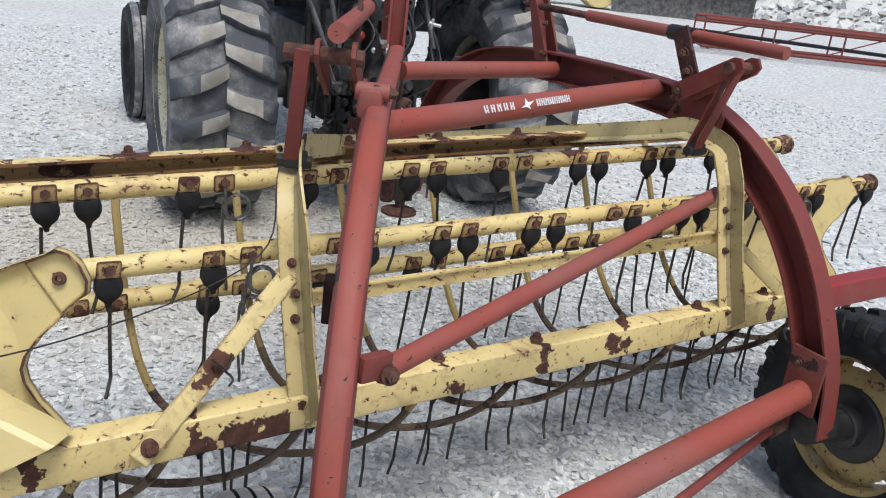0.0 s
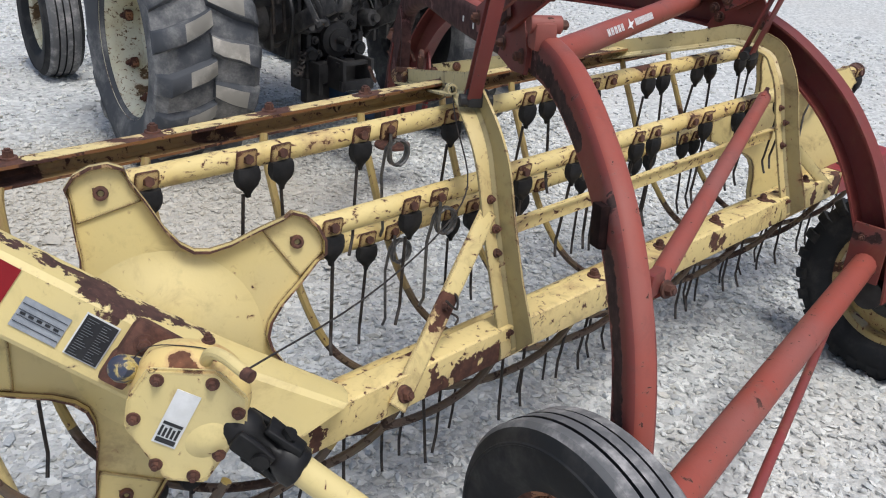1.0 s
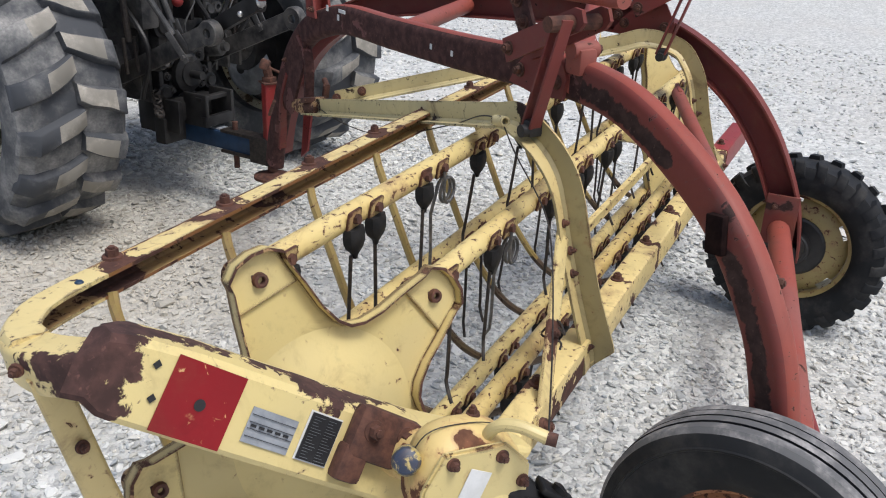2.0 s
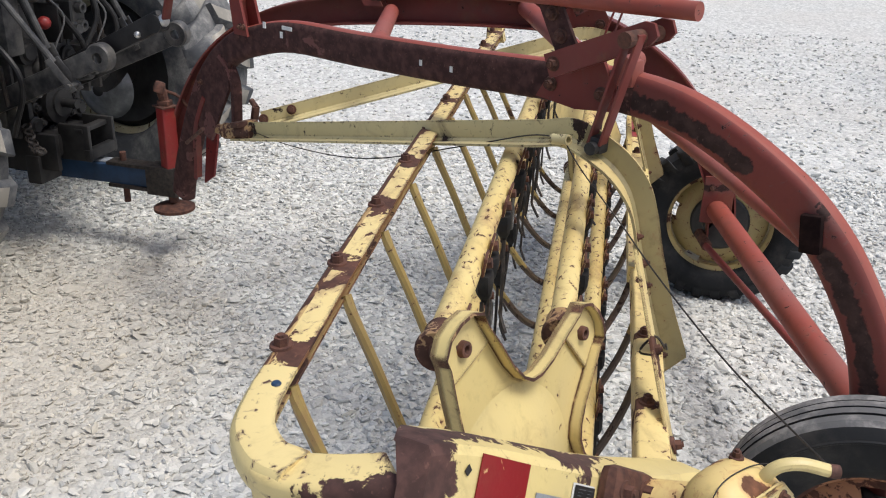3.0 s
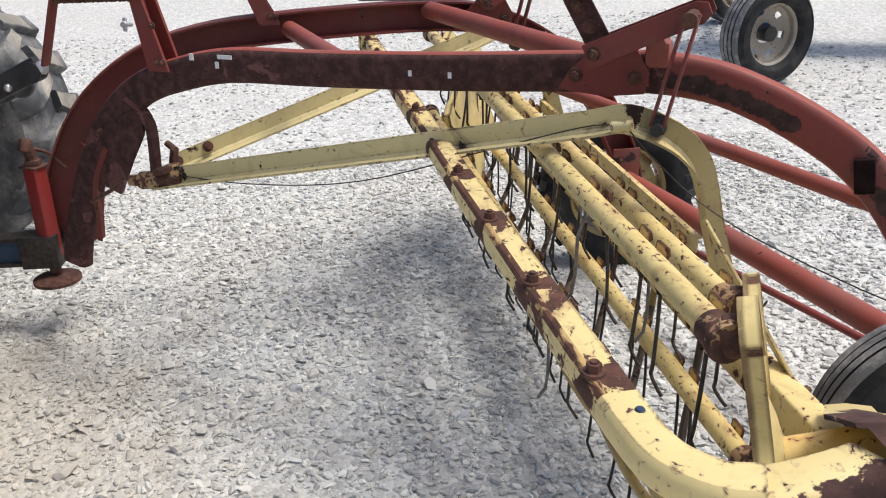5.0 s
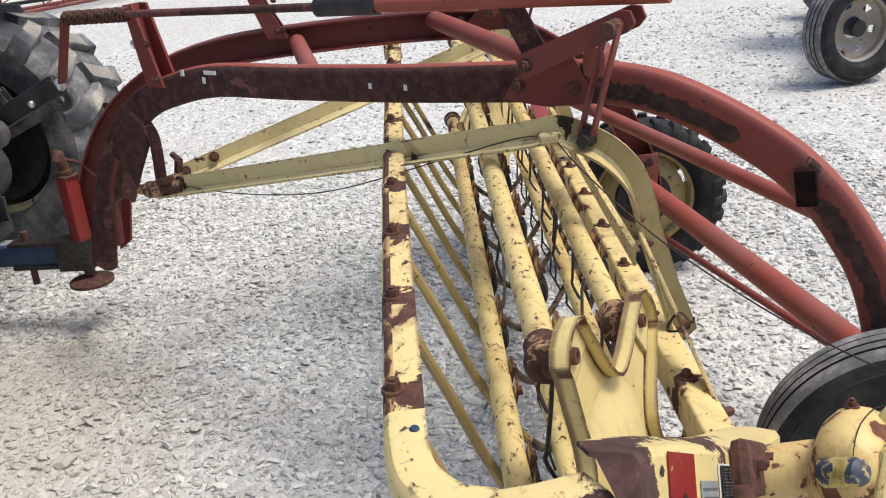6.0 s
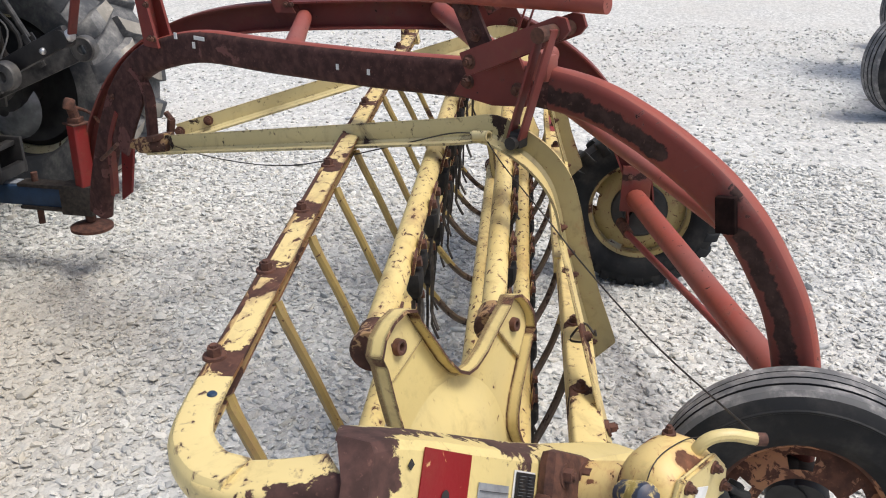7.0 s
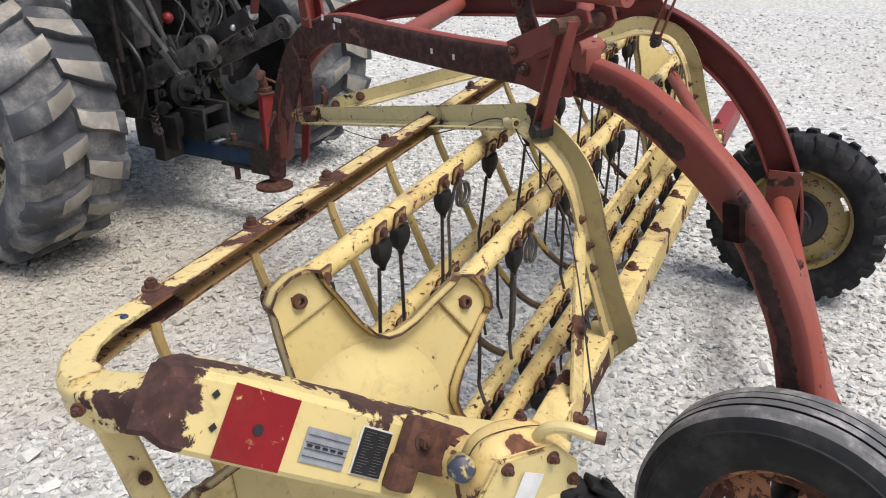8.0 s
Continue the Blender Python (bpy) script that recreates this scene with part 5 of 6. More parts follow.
# stripper rods round the reel, in planes along the star plates
STRIP = [(-0.035, 0.625, 0.91), (-0.045, 0.607, 0.87), (-0.05, 0.567, 0.78), (-0.05, 0.518, 0.655), (-0.046, 0.472, 0.555), (-0.036, 0.425, 0.475), (-0.012, 0.385, 0.41), (0.04, 0.35, 0.355), (0.12, 0.305, 0.305), (0.22, 0.25, 0.275), (0.33, 0.19, 0.28), (0.43, 0.13, 0.32), (0.50, 0.08, 0.39), (0.54, 0.05, 0.47), (0.55, 0.045, 0.49)]
for i in range(-2, 9):
    x0 = -0.822 + 0.3135 * i if i > -1 else (-1.0 if i == -1 else -1.28)
    rod = [V(x0 + dx, y + 0.022 * (x0 + 0.8) * max(0.0, (z - 0.3) / 0.6), z) for dx, y, z in STRIP]
    if i == -2:
        rod = rod[6:]
    if rod[-1].x > 2.3:
        rod = [r for r in rod if r.x < 2.28]
    bm = pipe(bmesh.new(), smooth_path(rod, 4), 0.0105, 8)
    worn_at = 0.46 + 0.03 * math.sin(i * 2.3)
    for f in bm.faces:
        if f.calc_center_median().z < worn_at:
            f.material_index = 1
    part("stripper_rod", bm, [M_YEL_ROD, M_ROD_BARE], rake, "curved stripper rod, yellow above and worn brown below")

# cord from the hitch eye to the gearbox handle
cord = smooth_path([V(1.03, 1.49, 0.73), V(0.8, 1.2, 0.745), V(0.55, 0.88, 0.81), V(0.30, 0.54, 0.955), V(0.115, 0.37, 1.048), V(0.052, 0.29, 1.067)], 5) + smooth_path([V(0.05, 0.287, 1.066), V(0.02, 0.235, 1.0), V(-0.04, 0.13, 0.895), V(-0.2, 0.05, 0.85), V(-0.5, -0.06, 0.835), V(-0.815, -0.165, 0.862)], 5)
pipe_part("trip_cord", cord, 0.0018, M_STEEL, "thin dark trip cord", n=6)


# ---- wheels ----
def wheel(owner, name, centre, heading, radius, width, rim_r, rim_mat, tread, label, dish=0.35, hub=0.07, holes=5, face=-1):
    """A wheel on a level axle: tyre, rim with dish and holes, hub. heading: the yaw of its plane from +y; face: the side its dish shows."""
    m = Matrix.Translation(centre) @ pose(0, 0, 0, 0, 0, -heading)
    bm = bmesh.new()
    h = width / 2
    if tread == "rib":
        prof = [(rim_r, -h * 0.62), (rim_r + 0.02, -h * 0.8), (rim_r + 0.035, -h * 0.93), (rim_r + 0.04, -h * 0.95), (radius * 0.80, -h), (radius * 0.87, -h * 0.99), (radius * 0.877, -h * 1.03), (radius * 0.888, -h * 1.03), (radius * 0.893, -h * 0.97), (radius * 0.965, -h * 0.80), (radius * 0.985, -h * 0.70)]
        n = 4
        for i in range(n):
            a, b = -0.70 + 1.4 * i / n, -0.70 + 1.4 * (i + 1) / n
            edge = 1 - 0.02 * abs((a + b) / 2) ** 2
            prof += [(radius * edge, h * (a + 0.04)), (radius * edge, h * (b - 0.04))]
            if i < n - 1:
                prof += [(radius * 0.945, h * (b - 0.035)), (radius * 0.945, h * (b + 0.035))]
        prof += [(radius * 0.985, h * 0.70), (radius * 0.965, h * 0.80), (radius * 0.893, h * 0.97), (radius * 0.888, h * 1.03), (radius * 0.877, h * 1.03), (radius * 0.87, h * 0.99), (radius * 0.80, h), (rim_r + 0.04, h * 0.95), (rim_r + 0.035, h * 0.93), (rim_r + 0.02, h * 0.8), (rim_r, h * 0.62)]
    else:
        deep = 0.955 if tread == "block" else 0.94
        seat = 0.8 if tread == "lug" else 0.62
        prof = [(rim_r, -h * seat), (rim_r + 0.03 * radius, -h * (seat + 1) / 2), (radius * 0.74, -h), (radius * 0.86, -h * 0.97), (radius * deep * 0.985, -h * 0.80), (radius * deep, -h * 0.4), (radius * deep, h * 0.4), (radius * deep * 0.985, h * 0.80), (radius * 0.86, h * 0.97), (radius * 0.74, h), (rim_r + 0.03 * radius, h * (seat + 1) / 2), (rim_r, h * seat)]
    lathe(bm, prof, m, 72, closed=True)
    if tread == "rib":
        for f in bm.faces:
            c = m.inverted() @ f.calc_center_median()
            if math.hypot(c.y, c.z) > radius * 0.972:
                f.material_index = 1
    hubob = part(name, pipe(bmesh.new(), [m @ V(face * -h * 1.1, 0, 0), m @ V(face * h * (0.35 if radius < 0.5 else 0.0), 0, 0)], hub, 18), M_GREASE, owner, label)
    part("tyre", bm, [M_TYRE, M_TREAD] if tread == "rib" else [M_TYRE_DUSTY if radius > 0.5 else M_TYRE], hubob, "ribbed black tyre, worn grey on its tread" if tread == "rib" else "black tyre with dusty lugs", smooth=35)
    if tread != "rib":
        count = 18 if tread == "lug" else 26
        for sgn in (-1, 1):
            for k in range(count):
                a0 = 2 * math.pi * (k + (0.5 if sgn > 0 else 0)) / count
                bm = bmesh.new()
                secs = []
                steps = 6
                for j in range(steps + 1):
                    u = j / steps
                    x = sgn * h * (-0.02 + 0.99 * u) if tread == "lug" else sgn * h * (0.38 + 0.62 * u)
                    ang = a0 + (0.15 * u ** 0.8 if tread == "lug" else 0.05 * u)
                    top = radius * (1 - 0.012 * u ** 2) - (0.10 * radius * max(0, u - 0.86) / 0.14 if tread == "lug" else 0.10 * radius * max(0, u - 0.6) / 0.4)
                    base = radius * (0.93 - (0.10 * max(0, u - 0.6) / 0.4))
                    half = (0.062 + 0.022 * u) if tread == "lug" else 0.062
                    half *= 1.0 if tread == "lug" else 0.9
                    ring = []
                    for rad, wd in ((base, half * 1.25), (top - 0.006, half), (top, half * 0.85)):
                        ring.append((rad, ang - wd))
                    for rad, wd in ((top, half * 0.85), (top - 0.006, half), (base, half * 1.25)):
                        ring.append((rad, ang + wd))
                    secs.append([bm.verts.new(m @ V(x, r * math.cos(t), r * math.sin(t))) for r, t in ring])
                for r0, r1 in zip(secs, secs[1:]):
                    for j in range(6):
                        f = bm.faces.new((r0[j], r0[(j + 1) % 6], r1[(j + 1) % 6], r1[j]))
                        f.material_index = 1 if j == 2 and secs.index(r0) < (4 if sgn > 0 else 3) else 0
                for v in bm.verts:
                    v.co += Vector(noise.noise_vector(v.co * 9.0)) * 0.012 * (radius > 0.5)
                bm.faces.new(secs[0]), bm.faces.new(secs[-1])
                part("lug", bm, [M_TYRE_DUSTY if radius > 0.5 else M_TYRE, M_LUG if radius > 0.5 else M_TYRE], hubob, smooth=50)
    bm = bmesh.new()
    f = face
    lip = 0.18 if tread == "lug" else 0.0
    lathe(bm, [(rim_r + 0.012, f * h * (0.70 + lip)), (rim_r + 0.016, f * h * (0.62 + lip)), (rim_r, f * h * (0.60 + lip)), (rim_r * 0.93, f * h * (0.45 + lip)), (rim_r * 0.92, -f * h * 0.5), (rim_r, -f * h * 0.60), (rim_r + 0.014, -f * h * 0.66)], m, 56)
    ring_r, hub_r = rim_r * 0.92, hub * 1.3
    seg = 60
    d0, d1 = f * h * 0.10, f * h * (0.10 + dish)
    inner = [bm.verts.new(m @ V(d1, hub_r * math.cos(2 * math.pi * i / seg), hub_r * math.sin(2 * math.pi * i / seg))) for i in range(seg)]
    mid1 = [bm.verts.new(m @ V(d1, rim_r * 0.62 * math.cos(2 * math.pi * i / seg), rim_r * 0.62 * math.sin(2 * math.pi * i / seg))) for i in range(seg)]
    mid_r = rim_r * (0.84 if tread == "block" else 0.78)
    mid2 = [bm.verts.new(m @ V((d0 + d1) / 2, mid_r * math.cos(2 * math.pi * i / seg), mid_r * math.sin(2 * math.pi * i / seg))) for i in range(seg)]
    outer = [bm.verts.new(m @ V(d0, ring_r * math.cos(2 * math.pi * i / seg), ring_r * math.sin(2 * math.pi * i / seg))) for i in range(seg)]
    per = seg // holes
    for i in range(seg):
        j = (i + 1) % seg
        bm.faces.new((inner[i], inner[j], mid1[j], mid1[i]))
        open_here = i % per < per * {"rib": 0.3, "block": 0.22}.get(tread, 0.45)
        if tread == "block" or not open_here:
            bm.faces.new((mid1[i], mid1[j], mid2[j], mid2[i]))
        if tread != "block" or not open_here:
            bm.faces.new((mid2[i], mid2[j], outer[j], outer[i]))
    rim = part("rim", bm, rim_mat, hubob, "steel disc rim with hand holes", smooth=40)
    if radius > 0.5:
        for k in range(8):
            a = 2 * math.pi * (k + 0.3) / 8
            bm = bmesh.new()
            q = m @ pose(0, 0, 0, math.degrees(a), 0, 0)
            add_box(bm, q @ V(f * h * 0.36, 0, rim_r * 0.86), (0.04, 0.05, 0.045), q.to_3x3(), 0.012)
            clamp_part = part("rim_clamp", bm, M_RIM_BROWN, rim, "rusty rim clamp")
            bolt(clamp_part, q @ V(f * h * 0.36 + f * 0.026, 0, rim_r * 0.86), q.to_3x3() @ V(f, 0, 0), True)
        bm = bmesh.new()
        lathe(bm, [(0.0, 0.02), (0.10, 0.02), (0.12, 0.01), (0.125, 0.0)], m @ Matrix.Translation((f * h * 0.02, 0, 0)) @ pose(0, 0, 0, 0, 0, 0 if f > 0 else 180), 32)
        part("hub_cover", bm, M_RIM_BROWN, rim, "ochre hub cover")
    return hubob


wheel(rake, "left_wheel", (-0.275, -0.455, 0.325), 12, 0.325, 0.155, 0.185, M_RIM_BROWN, "rib", "rake wheel with a ribbed tyre and rusty rim")
wheel(rake, "right_wheel", (1.725, -0.333, 0.289), 5, 0.352, 0.19, 0.215, M_RIM, "block", "rake wheel with a lugged tyre and cream-yellow rim", hub=0.085)
bm = bmesh.new()
pipe(bm, [V(1.47, -0.31, 0.32), V(1.72, -0.333, 0.289)], 0.05, 16)
part("axle_hub", bm, M_GREASE, rake, "black greasy axle hub")
bm = bmesh.new()
lathe(bm, [(0.0, 0.055), (0.06, 0.055), (0.066, 0.05), (0.07, 0.02), (0.112, 0.016), (0.12, 0.01), (0.122, -0.02)], Matrix.Translation((1.685, -0.329, 0.292)) @ pose(0, 0, 0, 0, 0, 175), 36)
part("hub_drum", bm, M_GREASE, rake, "black greasy drum inside the wheel")
bm = bmesh.new()
pipe(bm, [V(-0.30, -0.42, 0.348), V(-0.15, -0.46, 0.36)], 0.045, 16)
part("axle_hub", bm, M_GREASE, rake)


# ---- tractor ahead of the rake ----
tractor = thing("tractor", (1.55, 2.85, 0.0), "dark dusty farm tractor with a greasy rear end", "tractor")
TR = Matrix.Translation((1.55, 2.83, 0)) @ pose(0, 0, 0, 0, 0, -5)


def tp(x, y, z):
    return TR @ V(x, y, z)


def tbox(bm, c, size, bevel=0.02, turn=None):
    return add_box(bm, tp(*c), size, TR.to_3x3() @ (turn.to_3x3() if turn else Matrix.Identity(3)), bevel)


WHEELS = Matrix.Translation((1.635, 2.825, 0)) @ pose(0, 0, 0, 0, 0, -9.5)      # the wheels stand a little askew to the body
for sx in (-1, 1):
    wheel(tractor, "rear_wheel", WHEELS @ V(0.845 * sx, 0.0, 0.604), 9.5, 0.615, 0.51, 0.36, M_RIM_PALE, "lug", "tractor rear wheel with a big dusty lugged tyre and pale rim", dish=-0.2, hub=0.11, holes=10, face=sx)
for sx in (-1, 1):
    wheel(tractor, "front_wheel", WHEELS @ V(0.875 * sx - 0.075, 1.95, 0.39), 9.5, 0.40, 0.24, 0.23, M_RIM_PALE, "rib", "tractor front wheel with a pale rim", dish=0.1, hub=0.07, holes=8, face=sx)


def tpart(name, mat, label, build):
    bm = bmesh.new()
    build(bm)
    return part(name, bm, mat, tractor, label)


def axle(bm):
    for sx in (-1, 1):
        lathe(bm, [(0.16, 0.15), (0.15, 0.2), (0.10, 0.32), (0.085, 0.55), (0.10, 0.62), (0.14, 0.64), (0.14, 0.67), (0.0, 0.67)], TR @ Matrix.Translation((0, 0, 0.68)) @ (pose(0, 0, 0) if sx > 0 else pose(0, 0, 0, 0, 0, 180)), 24)


def casing(bm):
    tbox(bm, (0, 0.02, 0.72), (0.42, 0.42, 0.46), 0.05)
    tbox(bm, (0, 0.7, 0.72), (0.36, 1.2, 0.44), 0.05)
    tbox(bm, (0, 1.7, 0.72), (0.30, 1.2, 0.36), 0.05)
    tbox(bm, (0, -0.22, 0.80), (0.30, 0.10, 0.30), 0.03)
    tbox(bm, (0, -0.05, 1.02), (0.40, 0.46, 0.20), 0.04)


for sx in (-1, 1):
    tpart("brake_drum", M_OLIVE if sx < 0 else M_GREASE, "dull brake drum inside the wheel", lambda bm, sx=sx: lathe(bm, [(0.0, 0.0), (0.30, 0.0), (0.34, 0.03), (0.34, 0.06), (0.0, 0.06)], WHEELS @ Matrix.Translation((sx * 0.72, 0, 0.604)) @ (pose(0, 0, 0) if sx > 0 else pose(0, 0, 0, 0, 0, 180)), 40))
rear_axle = tpart("rear_axle", M_DARK, "dark finned rear axle housing", axle)
for k in range(8):
    part("fin", tbox(bmesh.new(), ((1 if k % 2 else -1) * (0.28 + 0.09 * (k // 2)), -0.08, 0.66), (0.02, 0.08, 0.22), 0.005), M_DARK, rear_axle)
tpart("transmission_case", M_DARK, "dark greasy transmission casing", casing)


def pto(bm):
    lathe(bm, [(0.09, 0.0), (0.09, 0.03), (0.06, 0.04), (0.06, 0.05), (0.02, 0.05), (0.02, 0.12), (0.0, 0.12)], TR @ Matrix.Translation((0, -0.27, 0.62)) @ axes((0, -1, 0)).to_4x4(), 20)
    tbox(bm, (0, -0.30, 0.46), (0.26, 0.12, 0.10), 0.02)
    for sx in (-1, 1):
        tbox(bm, (0.15 * sx, -0.33, 0.44), (0.025, 0.10, 0.16), 0.006)


BOLT_GREASY = bolt_mesh("greasy_bolt", 0.0145, 0.014, M_GREASE)
for k in range(10):
    a = 2 * math.pi * k / 10
    part("bolt", BOLT_GREASY, None, tractor, at=Matrix.Translation(tp(0.12 * math.cos(a), -0.274, 0.62 + 0.12 * math.sin(a))) @ (TR.to_3x3() @ V(0, -1, 0)).to_track_quat("Z", "Y").to_matrix().to_4x4())
for x, z, r in ((-0.13, 0.86, 0.055), (0.12, 0.80, 0.045), (-0.15, 0.55, 0.04), (0.15, 0.56, 0.04)):
    tpart("cover_plate", M_GREASE, "greasy round cover plate", lambda bm, x=x, z=z, r=r: lathe(bm, [(0.0, 0.03), (r * 0.6, 0.03), (r * 0.7, 0.018), (r, 0.016), (r, -0.02)], Matrix.Translation(tp(x, -0.27, z)) @ axes(TR.to_3x3() @ V(0, -1, 0)).to_4x4(), 20))
for x in (-0.19, -0.07, 0.07, 0.19):
    tpart("casting_rib", M_DARK, "", lambda bm, x=x: tbox(bm, (x, -0.215, 0.68), (0.018, 0.05, 0.36), 0.006))
tpart("power_take_off", M_GREASE, "black power take-off housing", pto)
for sx in (-1, 1):
    tpart("lower_link", M_DARK, "black lower lift link with an eye", lambda bm, sx=sx: (add_box(bm, tp(sx * 0.262, -0.41, 0.76), (0.70, 0.032, 0.085), axes(tp(sx * 0.278, -0.739, 0.904) - tp(sx * 0.24, -0.06, 0.60)), 0.01), lathe(bm, [(0.022, -0.026), (0.05, -0.026), (0.056, -0.018), (0.056, 0.018), (0.05, 0.026), (0.022, 0.026)], Matrix.Translation(tp(sx * 0.278, -0.739, 0.904)) @ TR.to_3x3().to_4x4(), 24, closed=True)))
    tpart("lift_link_rod", M_STEEL, "dark steel lift rod with a clevis", lambda bm, sx=sx: (pipe(bm, [tp(sx * 0.34, -0.25, 1.30), tp(sx * 0.35, -0.30, 0.82)], 0.016, 10), pipe(bm, [tp(sx * 0.35 - 0.03, -0.30, 0.84), tp(sx * 0.35 - 0.03, -0.31, 0.68)], 0.009, 8), pipe(bm, [tp(sx * 0.35 + 0.03, -0.30, 0.84), tp(sx * 0.35 + 0.03, -0.31, 0.68)], 0.009, 8)))
    tpart("rocker_arm", M_DARK, "dark hydraulic rocker arm", lambda bm, sx=sx: add_box(bm, tp(sx * 0.30, -0.12, 1.24), (0.34, 0.04, 0.09), axes(tp(sx * 0.34, -0.27, 1.30) - tp(sx * 0.26, 0.05, 1.18)), 0.01))
tpart("top_link", M_GREASE, "black link bar ending at the steel ball", lambda bm: (add_box(bm, tp(-0.19, -0.70, 0.92), (0.72, 0.03, 0.075), axes(tp(-0.268, -1.005, 1.055) - tp(-0.10, -0.37, 0.76)), 0.012), pipe(bm, [tp(-0.29, -0.99, 1.05), tp(-0.24, -1.0, 1.05)], 0.034, 16)))
for y, z in ((-0.90, 1.0), (-0.76, 0.94)):
    tpart("link_pin", M_CHROME, "bright steel pin", lambda bm, y=y, z=z: bmesh.ops.create_icosphere(bm, subdivisions=2, radius=0.014, matrix=Matrix.Translation(tp(-0.262 - 0.1 * (y + 0.9), y, z))))
tpart("drawbar", M_DEEP_BLUE, "dark blue drawbar", lambda bm: (tbox(bm, (0.0, -0.42, 0.335), (0.09, 0.75, 0.085), 0.005), tbox(bm, (0.0, -0.15, 0.42), (0.30, 0.14, 0.14), 0.02)))
tpart("drawbar_face", M_SILVER, "bare worn upper face of the drawbar", lambda bm: tbox(bm, (0.0, -0.5, 0.3805), (0.06, 0.5, 0.006), 0.002))
tpart("drawbar_support", M_GREASE, "black drawbar support", lambda bm: (tbox(bm, (0.0, -0.26, 0.36), (0.36, 0.07, 0.13), 0.01), tbox(bm, (-0.16, -0.2, 0.5), (0.03, 0.16, 0.3), 0.008), tbox(bm, (0.16, -0.2, 0.5), (0.03, 0.16, 0.3), 0.008)))
tpart("top_link_bracket", M_GREASE, "black top-link bracket", lambda bm: (tbox(bm, (-0.04, -0.30, 0.97), (0.02, 0.18, 0.16), 0.006), tbox(bm, (0.04, -0.30, 0.97), (0.02, 0.18, 0.16), 0.006)))
tpart("hydraulic_valve_block", M_DARK, "dark hydraulic valve block", lambda bm: tbox(bm, (0.16, -0.27, 1.05), (0.10, 0.12, 0.32), 0.015))
tpart("filter_housing", M_DARK, "dark filter housing", lambda bm: tbox(bm, (-0.22, -0.25, 0.98), (0.10, 0.12, 0.24), 0.015))
for i in range(4):
    tpart("hydraulic_coupler", M_WIRE, "grey ring of a hydraulic coupler", lambda bm, i=i: lathe(bm, [(0.012, 0.0), (0.024, 0.0), (0.024, 0.03), (0.012, 0.03)], Matrix.Translation(tp(0.16, -0.33, 0.93 + 0.075 * i)) @ TR.to_3x3().to_4x4() @ axes((0, -1, 0)).to_4x4(), 18, closed=True))
for i, (a, b, c) in enumerate((((0.10, -0.30, 1.25), (0.17, -0.42, 1.0), (0.06, -0.34, 0.75)), ((-0.20, -0.30, 1.2), (-0.25, -0.44, 0.95), (-0.12, -0.33, 0.72)), ((0.26, -0.25, 1.15), (0.33, -0.40, 0.9), (0.24, -0.2, 0.6)), ((-0.05, -0.33, 1.1), (0.0, -0.45, 0.9), (0.1, -0.36, 0.8)), ((-0.3, -0.2, 1.0), (-0.33, -0.4, 0.8), (-0.3, -0.3, 0.55)))):
    tpart("hose", M_BLACK if i % 2 else M_GREASE, "black hydraulic hose", lambda bm, a=a, b=b, c=c: pipe(bm, smooth_path([tp(*a), tp(*b), tp(*c)], 6), 0.012, 8))
tpart("red_cap", M_RED_BRIGHT, "bright red plastic cap", lambda bm: bmesh.ops.create_icosphere(bm, subdivisions=2, radius=0.028, matrix=Matrix.Translation(tp(-0.10, -0.36, 0.98))))
tpart("stay_chain", M_STEEL, "dark stay chain", lambda bm: [lathe(bm, [(0.018 + 0.006 * math.cos(t), 0.006 * math.sin(t)) for t in (0, 1.57, 3.14, 4.71)], Matrix.Translation(tp(-0.20 - 0.012 * i, -0.28 - 0.015 * i, 0.56 - 0.02 * i * (1 - i / 14))) @ pose(0, 0, 0, 40 * (i % 2), 60, 90 * (i % 2)), 10, closed=True) for i in range(12)])
tpart("wheel_dish", M_CHROME_DULL, "dull bright pressed wheel centre", lambda bm: lathe(bm, [(0.03, -0.07), (0.09, -0.06), (0.14, -0.03), (0.165, 0.0)], TR @ Matrix.Translation((0.72, -0.02, 0.50)), 28))
for i, (a, b) in enumerate((((-0.44, -0.28, 1.34), (-0.30, -0.62, 0.78)), ((-0.30, -0.36, 1.3), (-0.24, -0.52, 0.80)), ((0.22, -0.34, 1.28), (0.26, -0.55, 0.84)))):
    def draft_rod(bm, a=a, b=b):
        p, q = tp(*a), tp(*b)
        d = (q - p).normalized()
        pipe(bm, [p, q - d * 0.12], 0.013, 10)
        for o in (-0.022, 0.022):
            add_box(bm, q - d * 0.06 + (TR.to_3x3() @ V(o, 0, 0)), (0.15, 0.009, 0.028), axes(d), 0.003)
        pipe(bm, [q - d * 0.01 + (TR.to_3x3() @ V(-0.035, 0, 0)), q - d * 0.01 + (TR.to_3x3() @ V(0.035, 0, 0))], 0.012, 8)
    tpart("levelling_rod", M_IRON, "dull grey rod with a forked end", draft_rod)
for i, (x, y, z, r) in enumerate(((-0.06, -0.30, 0.78, 0.05), (0.09, -0.33, 0.92, 0.04), (-0.20, -0.31, 0.70, 0.035), (0.2, -0.3, 0.72, 0.045), (-0.13, -0.33, 1.1, 0.04))):
    tpart("valve_cap", M_IRON if i % 2 else M_DARK, "dark cast valve cap", lambda bm, x=x, y=y, z=z, r=r: lathe(bm, [(0.0, 0.06), (r * 0.5, 0.06), (r * 0.55, 0.035), (r * 0.85, 0.03), (r, 0.015), (r, -0.06)], Matrix.Translation(tp(x, y, z)) @ axes(TR.to_3x3() @ V(0.1 * (i - 2), -1, 0.15)).to_4x4(), 14))
